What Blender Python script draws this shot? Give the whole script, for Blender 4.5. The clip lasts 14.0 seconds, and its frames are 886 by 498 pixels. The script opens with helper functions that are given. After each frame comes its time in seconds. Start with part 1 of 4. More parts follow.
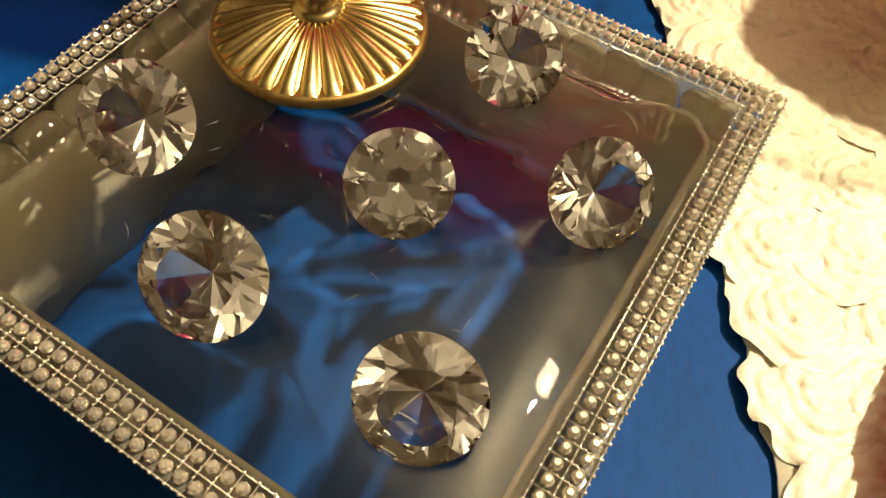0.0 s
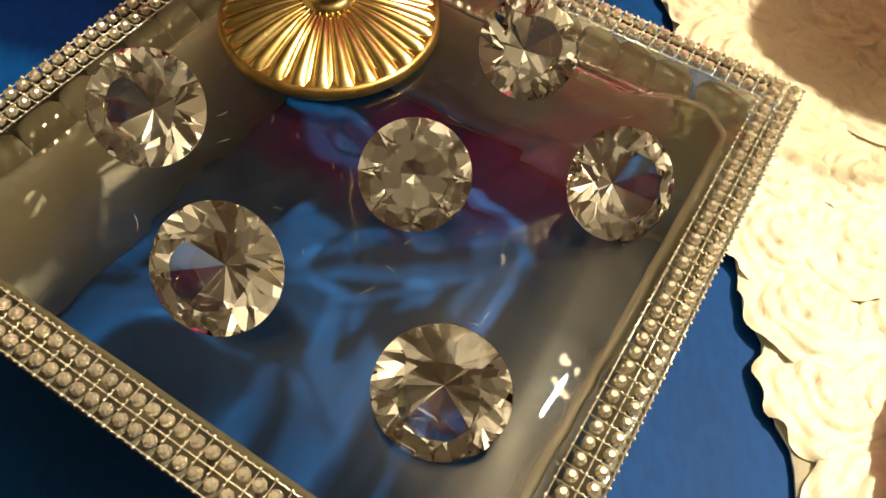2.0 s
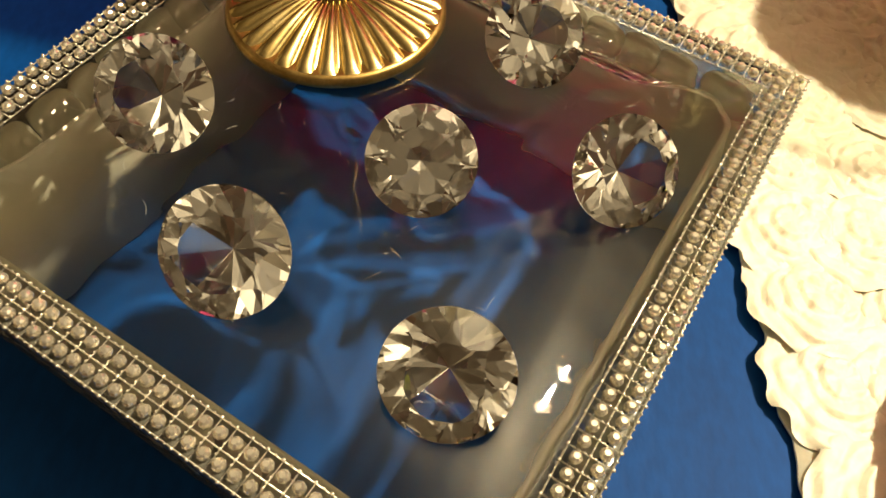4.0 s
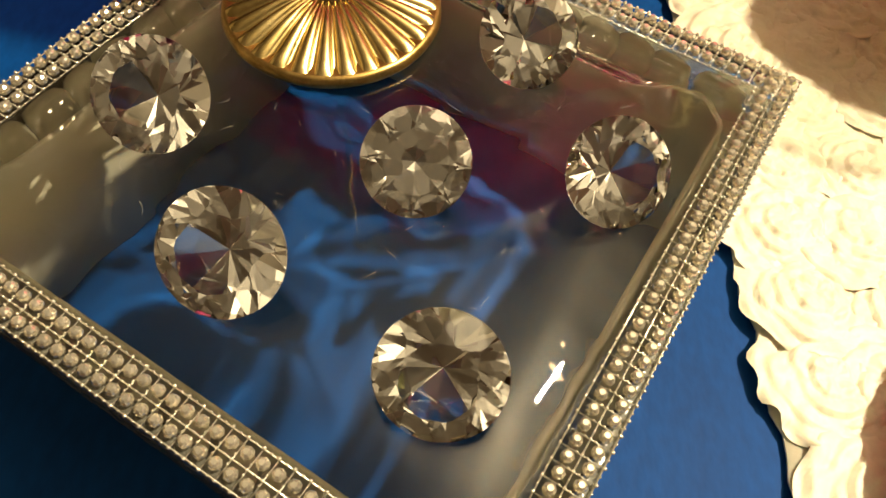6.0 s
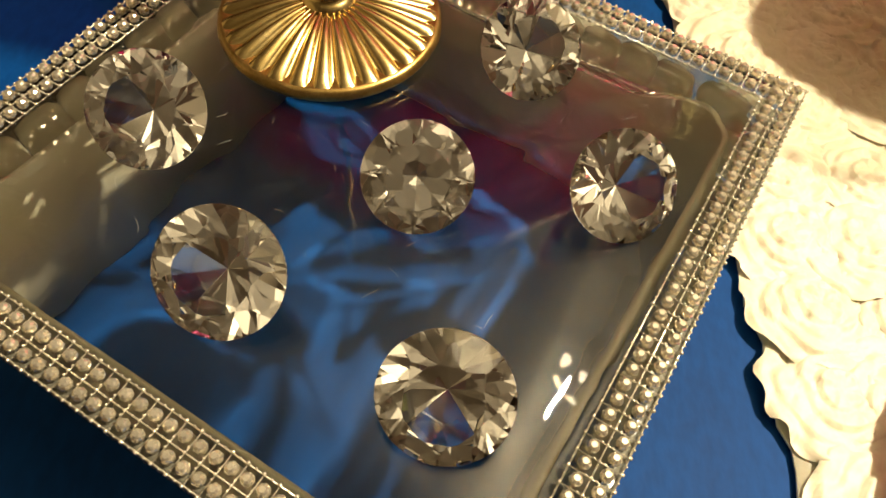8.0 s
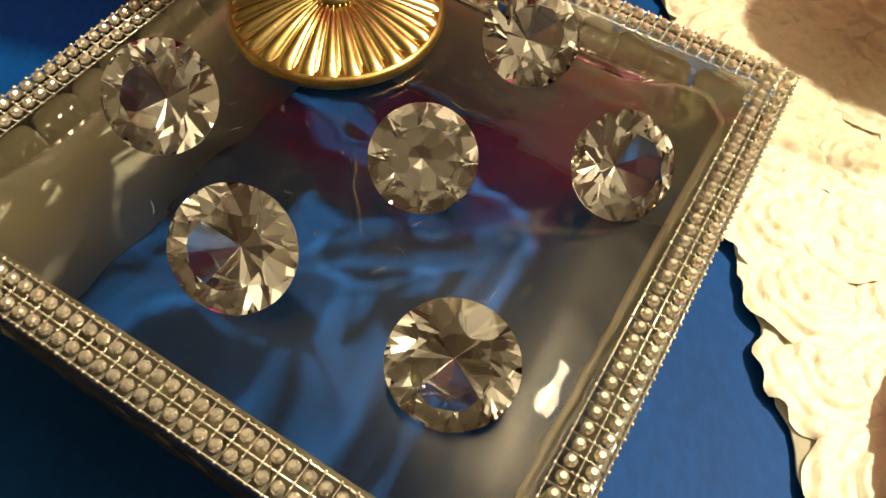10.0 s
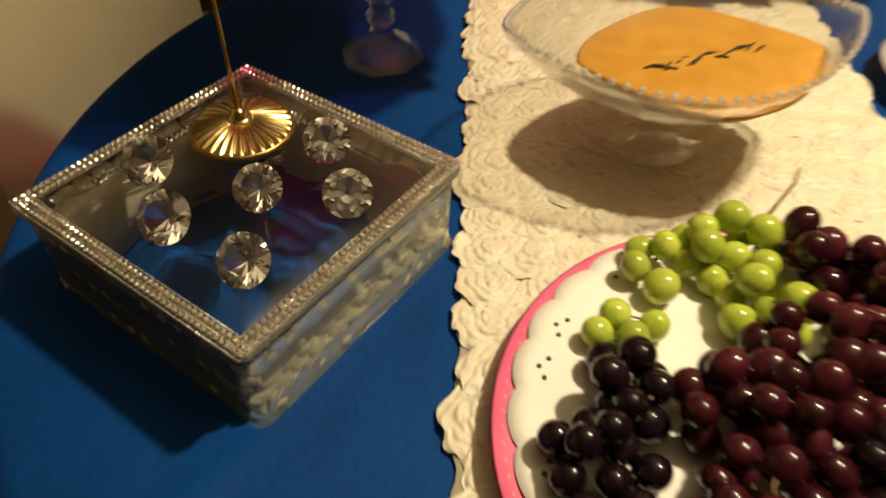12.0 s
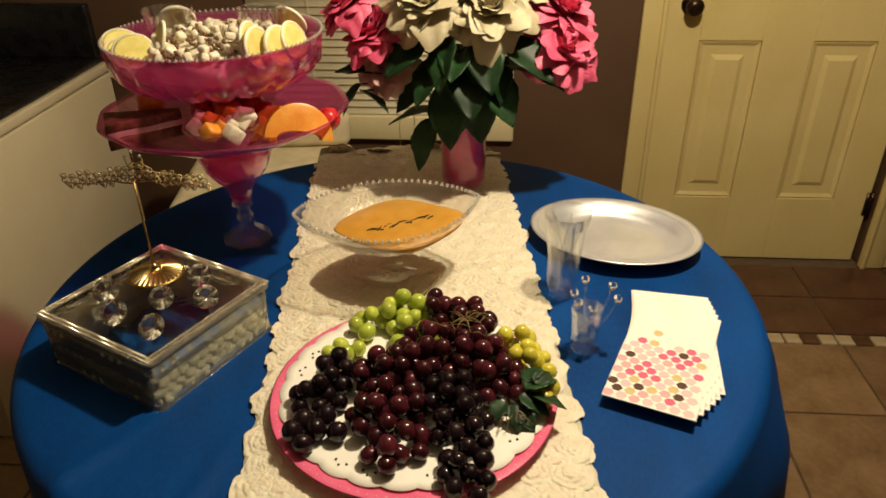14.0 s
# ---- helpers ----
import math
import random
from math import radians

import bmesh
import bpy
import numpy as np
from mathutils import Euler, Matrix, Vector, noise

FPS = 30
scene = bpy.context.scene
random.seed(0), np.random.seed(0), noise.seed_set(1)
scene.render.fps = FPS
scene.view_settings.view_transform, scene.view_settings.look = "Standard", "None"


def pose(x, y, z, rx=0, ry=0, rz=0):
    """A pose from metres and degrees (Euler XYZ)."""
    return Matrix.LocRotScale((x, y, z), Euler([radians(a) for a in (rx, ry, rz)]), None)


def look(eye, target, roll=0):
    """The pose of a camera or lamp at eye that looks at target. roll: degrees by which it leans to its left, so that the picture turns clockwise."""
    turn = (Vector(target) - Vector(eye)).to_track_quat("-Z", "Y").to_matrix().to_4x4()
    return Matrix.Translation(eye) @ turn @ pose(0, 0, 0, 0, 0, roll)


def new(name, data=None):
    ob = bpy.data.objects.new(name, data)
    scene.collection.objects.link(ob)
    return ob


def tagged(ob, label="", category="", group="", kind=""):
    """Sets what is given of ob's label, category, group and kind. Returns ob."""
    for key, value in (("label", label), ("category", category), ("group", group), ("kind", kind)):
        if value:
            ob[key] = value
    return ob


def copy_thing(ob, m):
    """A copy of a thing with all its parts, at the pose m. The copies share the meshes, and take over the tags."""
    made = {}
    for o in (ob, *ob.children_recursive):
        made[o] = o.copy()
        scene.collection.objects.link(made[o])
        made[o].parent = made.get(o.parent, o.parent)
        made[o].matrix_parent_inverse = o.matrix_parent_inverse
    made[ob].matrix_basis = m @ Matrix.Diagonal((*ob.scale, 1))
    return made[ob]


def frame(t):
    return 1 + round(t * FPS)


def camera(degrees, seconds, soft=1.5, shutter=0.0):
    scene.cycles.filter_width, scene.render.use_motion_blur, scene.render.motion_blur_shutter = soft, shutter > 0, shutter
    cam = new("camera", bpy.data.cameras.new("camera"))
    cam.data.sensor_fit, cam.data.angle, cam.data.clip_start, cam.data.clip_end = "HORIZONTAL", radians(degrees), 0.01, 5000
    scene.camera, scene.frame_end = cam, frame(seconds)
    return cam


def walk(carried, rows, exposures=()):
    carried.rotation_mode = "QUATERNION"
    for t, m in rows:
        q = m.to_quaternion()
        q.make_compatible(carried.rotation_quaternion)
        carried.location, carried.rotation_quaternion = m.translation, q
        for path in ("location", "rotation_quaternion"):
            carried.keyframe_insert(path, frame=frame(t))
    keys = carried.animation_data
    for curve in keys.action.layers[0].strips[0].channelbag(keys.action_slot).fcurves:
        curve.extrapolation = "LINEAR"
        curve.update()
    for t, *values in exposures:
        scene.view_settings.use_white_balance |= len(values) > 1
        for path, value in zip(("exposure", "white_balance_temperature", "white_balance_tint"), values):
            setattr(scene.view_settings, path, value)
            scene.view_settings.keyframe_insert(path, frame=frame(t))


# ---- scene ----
cam = camera(63.0, 14.0, soft=1.6, shutter=0.5)
PATH = [
    (0, (0.014, 0.009, 1.001), (-0.032, 1.06, -0.7), 4.7),
    (0.5, (0.01, 0.009, 1.0), (-0.021, 1.074, -0.693), 5.6),
    (1, (0.009, 0.008, 0.999), (-0.023, 1.082, -0.688), 5.5),
    (1.5, (0.009, 0.009, 0.998), (-0.022, 1.072, -0.696), 5.6),
    (2, (0.008, 0.008, 0.996), (-0.022, 1.066, -0.701), 5.4),
    (2.5, (0.008, 0.007, 0.995), (-0.017, 1.066, -0.702), 5.3),
    (3, (0.009, 0.004, 0.995), (-0.03, 1.057, -0.704), 5.2),
    (5.5, (0.005, 0.005, 0.997), (-0.024, 1.056, -0.704), 5.7),
    (6, (0.008, 0.005, 0.998), (-0.017, 1.043, -0.711), 5.9),
    (6.5, (0.006, 0.006, 0.999), (-0.018, 1.064, -0.698), 6.0),
    (7, (0.005, 0.01, 0.999), (-0.02, 1.062, -0.702), 6.0),
    (7.5, (0.006, 0.01, 0.996), (-0.014, 1.056, -0.709), 6.0),
    (10, (0.006, -0.001, 0.997), (-0.02, 1.07, -0.692), 5.0),
    (10.5, (0.016, -0.013, 1.002), (-0.021, 1.031, -0.703), 4.2),
    (11, (0.067, -0.046, 1.037), (-0.07, 1.041, -0.636), 1.6),
    (11.5, (0.13, -0.098, 1.081), (-0.132, 1.115, -0.487), -0.4),
    (12, (0.164, -0.193, 1.135), (-0.052, 1.195, -0.288), 1.1),
    (12.5, (0.202, -0.362, 1.217), (0.097, 1.163, -0.073), -0.2),
    (13, (0.261, -0.46, 1.289), (0.177, 1.164, 0.124), -2.5),
    (13.5, (0.367, -0.536, 1.329), (0.221, 1.154, 0.27), -0.3),
    (14, (0.414, -0.61, 1.349), (0.28, 1.116, 0.348), -0.7),
]
EXPOSURES = [(0, 1.18, 6450, 10), (10.4, 1.18, 6450, 10), (11.6, 0.25, 6850, 11), (12.6, 0.22, 6750, 11), (14, 0.06, 6560, 12)]
walk(cam, [(t, look(eye, target, roll)) for t, eye, target, roll in PATH], EXPOSURES)

# ---- light ----
world = bpy.data.worlds.new("world")
world.use_nodes = True
world.node_tree.nodes["Background"].inputs[0].default_value = (0.010, 0.008, 0.006, 1)
scene.world = world
scene.cycles.transparent_max_bounces = 32


def bulb(name, place, watts, radius, colour):
    data = bpy.data.lights.new(name, "POINT")
    data.energy, data.shadow_soft_size, data.color = watts, radius, colour
    data.cycles.is_caustics_light = True
    ob = new(name, data)
    ob.location = place
    return ob


bulb("ceiling_bulb", (0.74, 0.32, 1.97), 72, 0.036, (1.0, 0.85, 0.60))


# ---- material tools ----
def nodes_of(name):
    m = bpy.data.materials.new(name)
    m.use_nodes = True
    nt = m.node_tree
    return m, nt, nt.nodes["Principled BSDF"]


def paint(name, c1, c2, rough=0.5, scale=30.0, fine=300.0, bump=0.1, depth=0.001, metal=0.0, sheen=0.0, sub=0.0, coat=0.0, vary=0.0, spec=0.5, stretch=None):
    """A surface of two colours mixed by two noises, with a fine relief."""
    m, nt, p = nodes_of(name)
    N, L = nt.nodes, nt.links
    co = N.new("ShaderNodeTexCoord")
    vec = co.outputs["Object"]
    if stretch:
        mp = N.new("ShaderNodeMapping")
        mp.inputs["Scale"].default_value = stretch
        L.new(vec, mp.inputs["Vector"])
        vec = mp.outputs["Vector"]
    n1, n2 = N.new("ShaderNodeTexNoise"), N.new("ShaderNodeTexNoise")
    n1.inputs["Scale"].default_value, n2.inputs["Scale"].default_value = scale, fine
    n1.inputs["Detail"].default_value = 5
    L.new(vec, n1.inputs["Vector"]), L.new(vec, n2.inputs["Vector"])
    add = N.new("ShaderNodeMath")
    add.operation = "MULTIPLY_ADD"
    add.inputs[1].default_value = 0.35
    L.new(n2.outputs["Fac"], add.inputs[0]), L.new(n1.outputs["Fac"], add.inputs[2])
    ramp = N.new("ShaderNodeValToRGB")
    ramp.color_ramp.elements[0].position, ramp.color_ramp.elements[1].position = 0.45, 0.9
    ramp.color_ramp.elements[0].color, ramp.color_ramp.elements[1].color = (*c1, 1), (*c2, 1)
    L.new(add.outputs[0], ramp.inputs[0])
    out = ramp.outputs[0]
    if vary:
        info, hsv, mr = N.new("ShaderNodeObjectInfo"), N.new("ShaderNodeHueSaturation"), N.new("ShaderNodeMapRange")
        mr.inputs["To Min"].default_value, mr.inputs["To Max"].default_value = 1 - vary, 1 + vary
        L.new(info.outputs["Random"], mr.inputs["Value"]), L.new(mr.outputs[0], hsv.inputs["Value"]), L.new(out, hsv.inputs["Color"])
        out = hsv.outputs[0]
    L.new(out, p.inputs["Base Color"])
    rr = N.new("ShaderNodeMapRange")
    rr.inputs["To Min"].default_value, rr.inputs["To Max"].default_value = max(0.02, rough - 0.08), min(1, rough + 0.08)
    L.new(n1.outputs["Fac"], rr.inputs["Value"]), L.new(rr.outputs[0], p.inputs["Roughness"])
    if bump:
        bp = N.new("ShaderNodeBump")
        bp.inputs["Strength"].default_value, bp.inputs["Distance"].default_value = bump, depth
        L.new(add.outputs[0], bp.inputs["Height"]), L.new(bp.outputs[0], p.inputs["Normal"])
    p.inputs["Metallic"].default_value, p.inputs["Sheen Weight"].default_value = metal, sheen
    p.inputs["Coat Weight"].default_value, p.inputs["Specular IOR Level"].default_value = coat, spec
    if sub:
        p.inputs["Subsurface Weight"].default_value, p.inputs["Subsurface Radius"].default_value = sub, (0.01, 0.006, 0.003)
        p.inputs["Subsurface Scale"].default_value = 0.5
    return m


def glass(name, colour, ior=1.47, rough=0.0, scale=40.0, bump=0.0, depth=0.002, clear=1.0):
    m, nt, p = nodes_of(name)
    p.inputs["Base Color"].default_value = (*colour, 1)
    p.inputs["Transmission Weight"].default_value, p.inputs["IOR"].default_value = clear, ior
    p.inputs["Roughness"].default_value = rough
    if bump:
        N, L = nt.nodes, nt.links
        co, n, bp = N.new("ShaderNodeTexCoord"), N.new("ShaderNodeTexNoise"), N.new("ShaderNodeBump")
        n.inputs["Scale"].default_value, n.inputs["Detail"].default_value, n.inputs["Distortion"].default_value = scale, 2, 1.2
        bp.inputs["Strength"].default_value, bp.inputs["Distance"].default_value = bump, depth
        L.new(co.outputs["Object"], n.inputs["Vector"]), L.new(n.outputs["Fac"], bp.inputs["Height"]), L.new(bp.outputs[0], p.inputs["Normal"])
    return m


def thin(name, colour, rough, scale, bump, milky, body=(0.8, 0.8, 0.76), gloss=0.85):
    """Thin vessel glass: clear, with gloss by Fresnel and a little milky body."""
    m, nt, p = nodes_of(name)
    N, L = nt.nodes, nt.links
    co, n, bp = N.new("ShaderNodeTexCoord"), N.new("ShaderNodeTexNoise"), N.new("ShaderNodeBump")
    n.inputs["Scale"].default_value, n.inputs["Detail"].default_value = scale, 3
    bp.inputs["Strength"].default_value, bp.inputs["Distance"].default_value = bump, 0.002
    L.new(co.outputs["Object"], n.inputs["Vector"]), L.new(n.outputs["Fac"], bp.inputs["Height"])
    tr, gl, fr, mix = N.new("ShaderNodeBsdfTransparent"), N.new("ShaderNodeBsdfGlossy"), N.new("ShaderNodeLayerWeight"), N.new("ShaderNodeMixShader")
    pw, ad = N.new("ShaderNodeMath"), N.new("ShaderNodeMath")
    pw.operation, ad.operation = "POWER", "MULTIPLY_ADD"
    pw.inputs[1].default_value, ad.inputs[1].default_value, ad.inputs[2].default_value = 2.6, gloss, 0.06
    tr.inputs["Color"].default_value = (*colour, 1)
    gl.inputs["Roughness"].default_value, gl.inputs["Color"].default_value = rough, (1, 1, 1, 1)
    fr.inputs["Blend"].default_value = 0.5
    L.new(fr.outputs["Facing"], pw.inputs[0]), L.new(pw.outputs[0], ad.inputs[0])
    L.new(bp.outputs[0], gl.inputs["Normal"]), L.new(bp.outputs[0], fr.inputs["Normal"])
    base = tr.outputs[0]
    if milky:
        tl, df, m1, m2 = N.new("ShaderNodeBsdfTranslucent"), N.new("ShaderNodeBsdfDiffuse"), N.new("ShaderNodeMixShader"), N.new("ShaderNodeMixShader")
        tl.inputs["Color"].default_value = df.inputs["Color"].default_value = (*body, 1)
        L.new(tl.outputs[0], m1.inputs[1]), L.new(df.outputs[0], m1.inputs[2])
        m2.inputs[0].default_value = milky
        L.new(base, m2.inputs[1]), L.new(m1.outputs[0], m2.inputs[2])
        base = m2.outputs[0]
    L.new(ad.outputs[0], mix.inputs[0]), L.new(base, mix.inputs[1]), L.new(gl.outputs[0], mix.inputs[2])
    L.new(mix.outputs[0], N["Material Output"].inputs["Surface"])
    return m


M = {}
M["cloth"] = paint("blue_satin", (0.0010, 0.030, 0.132), (0.002, 0.059, 0.255), 0.58, 7, 260, 0.16, 0.0030, spec=0.10, stretch=(1, 0.45, 1))
M["ivory"] = paint("ivory_satin", (0.65, 0.58, 0.43), (0.77, 0.71, 0.55), 0.5, 40, 700, 0.12, 0.0006, sheen=0.15, sub=0.2)
M["box_glass"] = glass("box_glass", (0.97, 0.97, 0.93), 1.5, 0.0, 13, 0.25, 0.004)
M["crystal"] = glass("crystal", (0.99, 0.97, 0.94), 1.70)
M["pebble"] = glass("pebble_glass", (0.80, 0.76, 0.60), 1.48, 0.04, 60, 0.1, 0.002, 0.45)
# Olive tint puts the room's refracted tone into clear wall glass.
M["wall_glass"] = glass("olive_wall_glass", (0.62, 0.61, 0.50), 1.45, 0.02, 30, 0.3, 0.003, 0.90)
M["lid_glass"] = glass("lid_edge_glass", (0.42, 0.40, 0.31), 1.45, 0.14, 140, 0.5, 0.002, 0.70)
M["edge_glass"] = glass("pale_liner_glass", (0.80, 0.75, 0.57), 1.45, 0.14, 90, 0.35, 0.002, 0.50)
M["solid_glass"] = glass("solid_glass", (0.97, 0.97, 0.96), 1.45, 0.0)
M["clear"] = thin("clear_glass", (0.955, 0.96, 0.955), 0.02, 120, 0.06, 0.0, gloss=0.7)
M["dish"] = thin("pressed_glass", (0.98, 0.975, 0.95), 0.03, 160, 0.6, 0.02)
# Milky body puts the sparkle of clear rim beads into colour; also scratches.
M["pale_glass"] = thin("milky_bead_glass", (0.97, 0.97, 0.94), 0.06, 160, 0.2, 0.45)
M["pink_glass"] = thin("pink_glass", (0.93, 0.44, 0.68), 0.05, 90, 0.5, 0.18, (0.80, 0.13, 0.40))
M["gold"] = paint("gold_metal", (0.62, 0.44, 0.15), (0.90, 0.70, 0.32), 0.24, 90, 700, 0.15, 0.0005, metal=1.0)
M["gold_dark"] = paint("tarnished_gold", (0.28, 0.16, 0.04), (0.62, 0.42, 0.14), 0.38, 120, 900, 0.2, 0.0004, metal=1.0)
M["bead"] = paint("champagne_bead", (0.74, 0.66, 0.50), (0.94, 0.88, 0.74), 0.18, 200, 900, 0.05, 0.0003, metal=0.82, vary=0.15)
M["wire"] = paint("silver_gold_wire", (0.62, 0.57, 0.44), (0.86, 0.81, 0.68), 0.25, 200, 900, 0.1, 0.0003, metal=0.75)
M["brown_wall"] = paint("brown_wall_paint", (0.095, 0.050, 0.026), (0.125, 0.068, 0.036), 0.6, 3, 160, 0.15, 0.001)
M["cream_wall"] = paint("cream_wall_paint", (0.66, 0.58, 0.40), (0.74, 0.66, 0.48), 0.6, 3, 160, 0.12, 0.001)
# Unseen ceiling: colour kept dim so that it throws back little light.
M["ceiling"] = paint("ceiling_dimmed", (0.26, 0.24, 0.19), (0.31, 0.285, 0.225), 0.8, 3, 120, 0.2, 0.001)
M["door"] = paint("cream_door_paint", (0.72, 0.58, 0.24), (0.80, 0.66, 0.30), 0.4, 5, 120, 0.1, 0.001)
M["tan_tile"] = paint("tan_ceramic", (0.175, 0.100, 0.048), (0.30, 0.190, 0.100), 0.35, 9, 70, 0.12, 0.001, vary=0.12)
M["dark_tile"] = paint("dark_brown_ceramic", (0.060, 0.026, 0.014), (0.12, 0.055, 0.030), 0.32, 9, 70, 0.12, 0.001, vary=0.12)
M["cream_tile"] = paint("cream_mosaic", (0.42, 0.32, 0.19), (0.56, 0.45, 0.29), 0.35, 20, 120, 0.1, 0.001)
M["grout"] = paint("grout", (0.10, 0.065, 0.038), (0.15, 0.10, 0.06), 0.9, 40, 300, 0.3, 0.001)
M["bronze"] = paint("dark_bronze", (0.03, 0.018, 0.012), (0.07, 0.04, 0.025), 0.3, 60, 300, 0.1, 0.0005, metal=0.8)
M["cabinet"] = paint("white_enamel", (0.66, 0.57, 0.38), (0.72, 0.63, 0.44), 0.45, 4, 90, 0.05, 0.0005)
M["black"] = paint("black_top", (0.006, 0.006, 0.007), (0.014, 0.013, 0.013), 0.28, 20, 200, 0.05, 0.0005)
M["cream_fabric"] = paint("cream_upholstery", (0.55, 0.46, 0.28), (0.72, 0.63, 0.43), 0.8, 20, 500, 0.3, 0.001)
M["dark_wood"] = paint("dark_wood", (0.040, 0.016, 0.009), (0.085, 0.036, 0.018), 0.4, 12, 120, 0.15, 0.0008, stretch=(8, 8, 1))
M["blind"] = paint("cream_blind", (0.70, 0.62, 0.42), (0.78, 0.70, 0.50), 0.5, 10, 100, 0.05, 0.0005)
M["blind_rail"] = paint("cream_rail", (0.74, 0.64, 0.36), (0.80, 0.71, 0.43), 0.45, 10, 100, 0.05, 0.0005)
M["pink_fill"] = paint("pink_paper", (0.45, 0.05, 0.14), (0.66, 0.14, 0.26), 0.5, 60, 300, 0.5, 0.003)
M["pink_plate"] = paint("pink_charger", (0.72, 0.10, 0.22), (0.82, 0.16, 0.29), 0.35, 30, 300, 0.05, 0.0005)
M["paper"] = paint("white_paper", (0.80, 0.77, 0.68), (0.86, 0.84, 0.76), 0.8, 30, 600, 0.12, 0.0004)
M["grape_green"] = paint("green_grape", (0.30, 0.38, 0.035), (0.50, 0.56, 0.09), 0.16, 60, 500, 0.03, 0.0005, sub=0.35, vary=0.2)
M["grape_yellow"] = paint("yellow_grape", (0.48, 0.42, 0.03), (0.64, 0.58, 0.08), 0.16, 60, 500, 0.03, 0.0005, sub=0.35, vary=0.15)
M["grape_red"] = paint("red_grape", (0.024, 0.004, 0.008), (0.078, 0.010, 0.015), 0.16, 60, 500, 0.05, 0.0005, sub=0.15, vary=0.55)
M["grape_black"] = paint("black_grape", (0.005, 0.0025, 0.004), (0.013, 0.005, 0.008), 0.09, 60, 500, 0.03, 0.0005, vary=0.3)
M["stalk"] = paint("grape_stalk", (0.10, 0.055, 0.015), (0.22, 0.15, 0.04), 0.6, 80, 600, 0.2, 0.0005)
M["leaf"] = paint("dark_leaf", (0.005, 0.018, 0.006), (0.018, 0.060, 0.017), 0.48, 30, 200, 0.2, 0.001, vary=0.35, spec=0.3)
M["petal_white"] = paint("white_petal", (0.46, 0.40, 0.24), (0.60, 0.54, 0.37), 0.6, 40, 400, 0.15, 0.001, sub=0.15)
M["petal_pink"] = paint("pink_petal", (0.60, 0.05, 0.14), (0.84, 0.18, 0.30), 0.55, 30, 400, 0.15, 0.001, sub=0.15)
M["petal_pale"] = paint("pale_pink_petal", (0.55, 0.33, 0.29), (0.70, 0.48, 0.42), 0.6, 30, 400, 0.15, 0.001, sub=0.15)
M["silver"] = paint("silver_plastic", (0.58, 0.59, 0.61), (0.74, 0.74, 0.76), 0.32, 15, 300, 0.06, 0.0006, metal=0.6)
M["dip"] = paint("orange_dip", (0.45, 0.21, 0.020), (0.53, 0.27, 0.035), 0.4, 50, 300, 0.25, 0.002, sub=0.1)
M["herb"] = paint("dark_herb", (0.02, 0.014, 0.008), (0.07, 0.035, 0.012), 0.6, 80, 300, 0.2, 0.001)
M["orange_fruit"] = paint("melon_flesh", (0.66, 0.22, 0.02), (0.80, 0.38, 0.06), 0.4, 40, 300, 0.1, 0.001, sub=0.2)
M["cream_food"] = paint("white_cream", (0.62, 0.54, 0.38), (0.80, 0.74, 0.60), 0.55, 90, 400, 0.3, 0.001, sub=0.1, vary=0.2)
M["lemon"] = paint("lemon_flesh", (0.62, 0.52, 0.12), (0.78, 0.70, 0.26), 0.4, 60, 400, 0.15, 0.001, sub=0.15)
M["lemon_rind"] = paint("lemon_rind", (0.72, 0.66, 0.48), (0.82, 0.78, 0.60), 0.5, 60, 400, 0.1, 0.001)
M["sponge"] = paint("dark_cake", (0.075, 0.034, 0.014), (0.26, 0.15, 0.07), 0.8, 90, 400, 0.6, 0.002)
M["berry"] = paint("red_berry", (0.35, 0.006, 0.012), (0.60, 0.03, 0.03), 0.25, 80, 400, 0.3, 0.001, sub=0.1)
M["hex_pink"] = paint("pink_ink", (0.66, 0.10, 0.20), (0.74, 0.14, 0.25), 0.8, 60, 500, 0.08, 0.0003)
M["hex_light"] = paint("light_pink_ink", (0.76, 0.34, 0.36), (0.82, 0.42, 0.42), 0.8, 60, 500, 0.08, 0.0003)
M["hex_brown"] = paint("brown_ink", (0.07, 0.028, 0.02), (0.11, 0.045, 0.03), 0.8, 60, 500, 0.08, 0.0003)
M["hex_gold"] = paint("gold_ink", (0.56, 0.42, 0.18), (0.66, 0.52, 0.26), 0.8, 60, 500, 0.08, 0.0003)
M["hex_line"] = paint("blush_ink", (0.80, 0.47, 0.48), (0.84, 0.54, 0.54), 0.8, 60, 500, 0.08, 0.0003)


# ---- mesh tools ----
def thing(name, label, category, at=(0, 0, 0), turn=0.0, group="", kind=""):
    ob = new(name)
    ob.matrix_basis = pose(*at, 0, 0, turn)
    return tagged(ob, label, category, group, kind)


def part(name, bm, material, parent=None, label="", smooth=True, sharp=None):
    me = bpy.data.meshes.new(name)
    bm.normal_update()
    if smooth:
        for f in bm.faces:
            f.smooth = True
        if sharp:
            for e in bm.edges:
                if len(e.link_faces) == 2 and e.calc_face_angle(0) > radians(sharp):
                    e.smooth = False
    bm.to_mesh(me)
    bm.free()
    me.materials.append(material)
    ob = new(name, me)
    if parent:
        ob.parent = parent
    if label:
        ob["label"] = label
    return ob


def same(name, data, parent, m):
    """One more object on a mesh that is there."""
    ob = new(name, data)
    ob.parent = parent
    ob.matrix_basis = m
    return ob


def box(bm, size, at=(0, 0, 0), bevel=0.0, m=None, seg=2):
    tmp = bmesh.new()
    bmesh.ops.create_cube(tmp, size=1)
    bmesh.ops.scale(tmp, vec=size, verts=tmp.verts)
    if bevel:
        bmesh.ops.bevel(tmp, geom=tmp.edges[:], offset=bevel, segments=seg, affect="EDGES", profile=0.5)
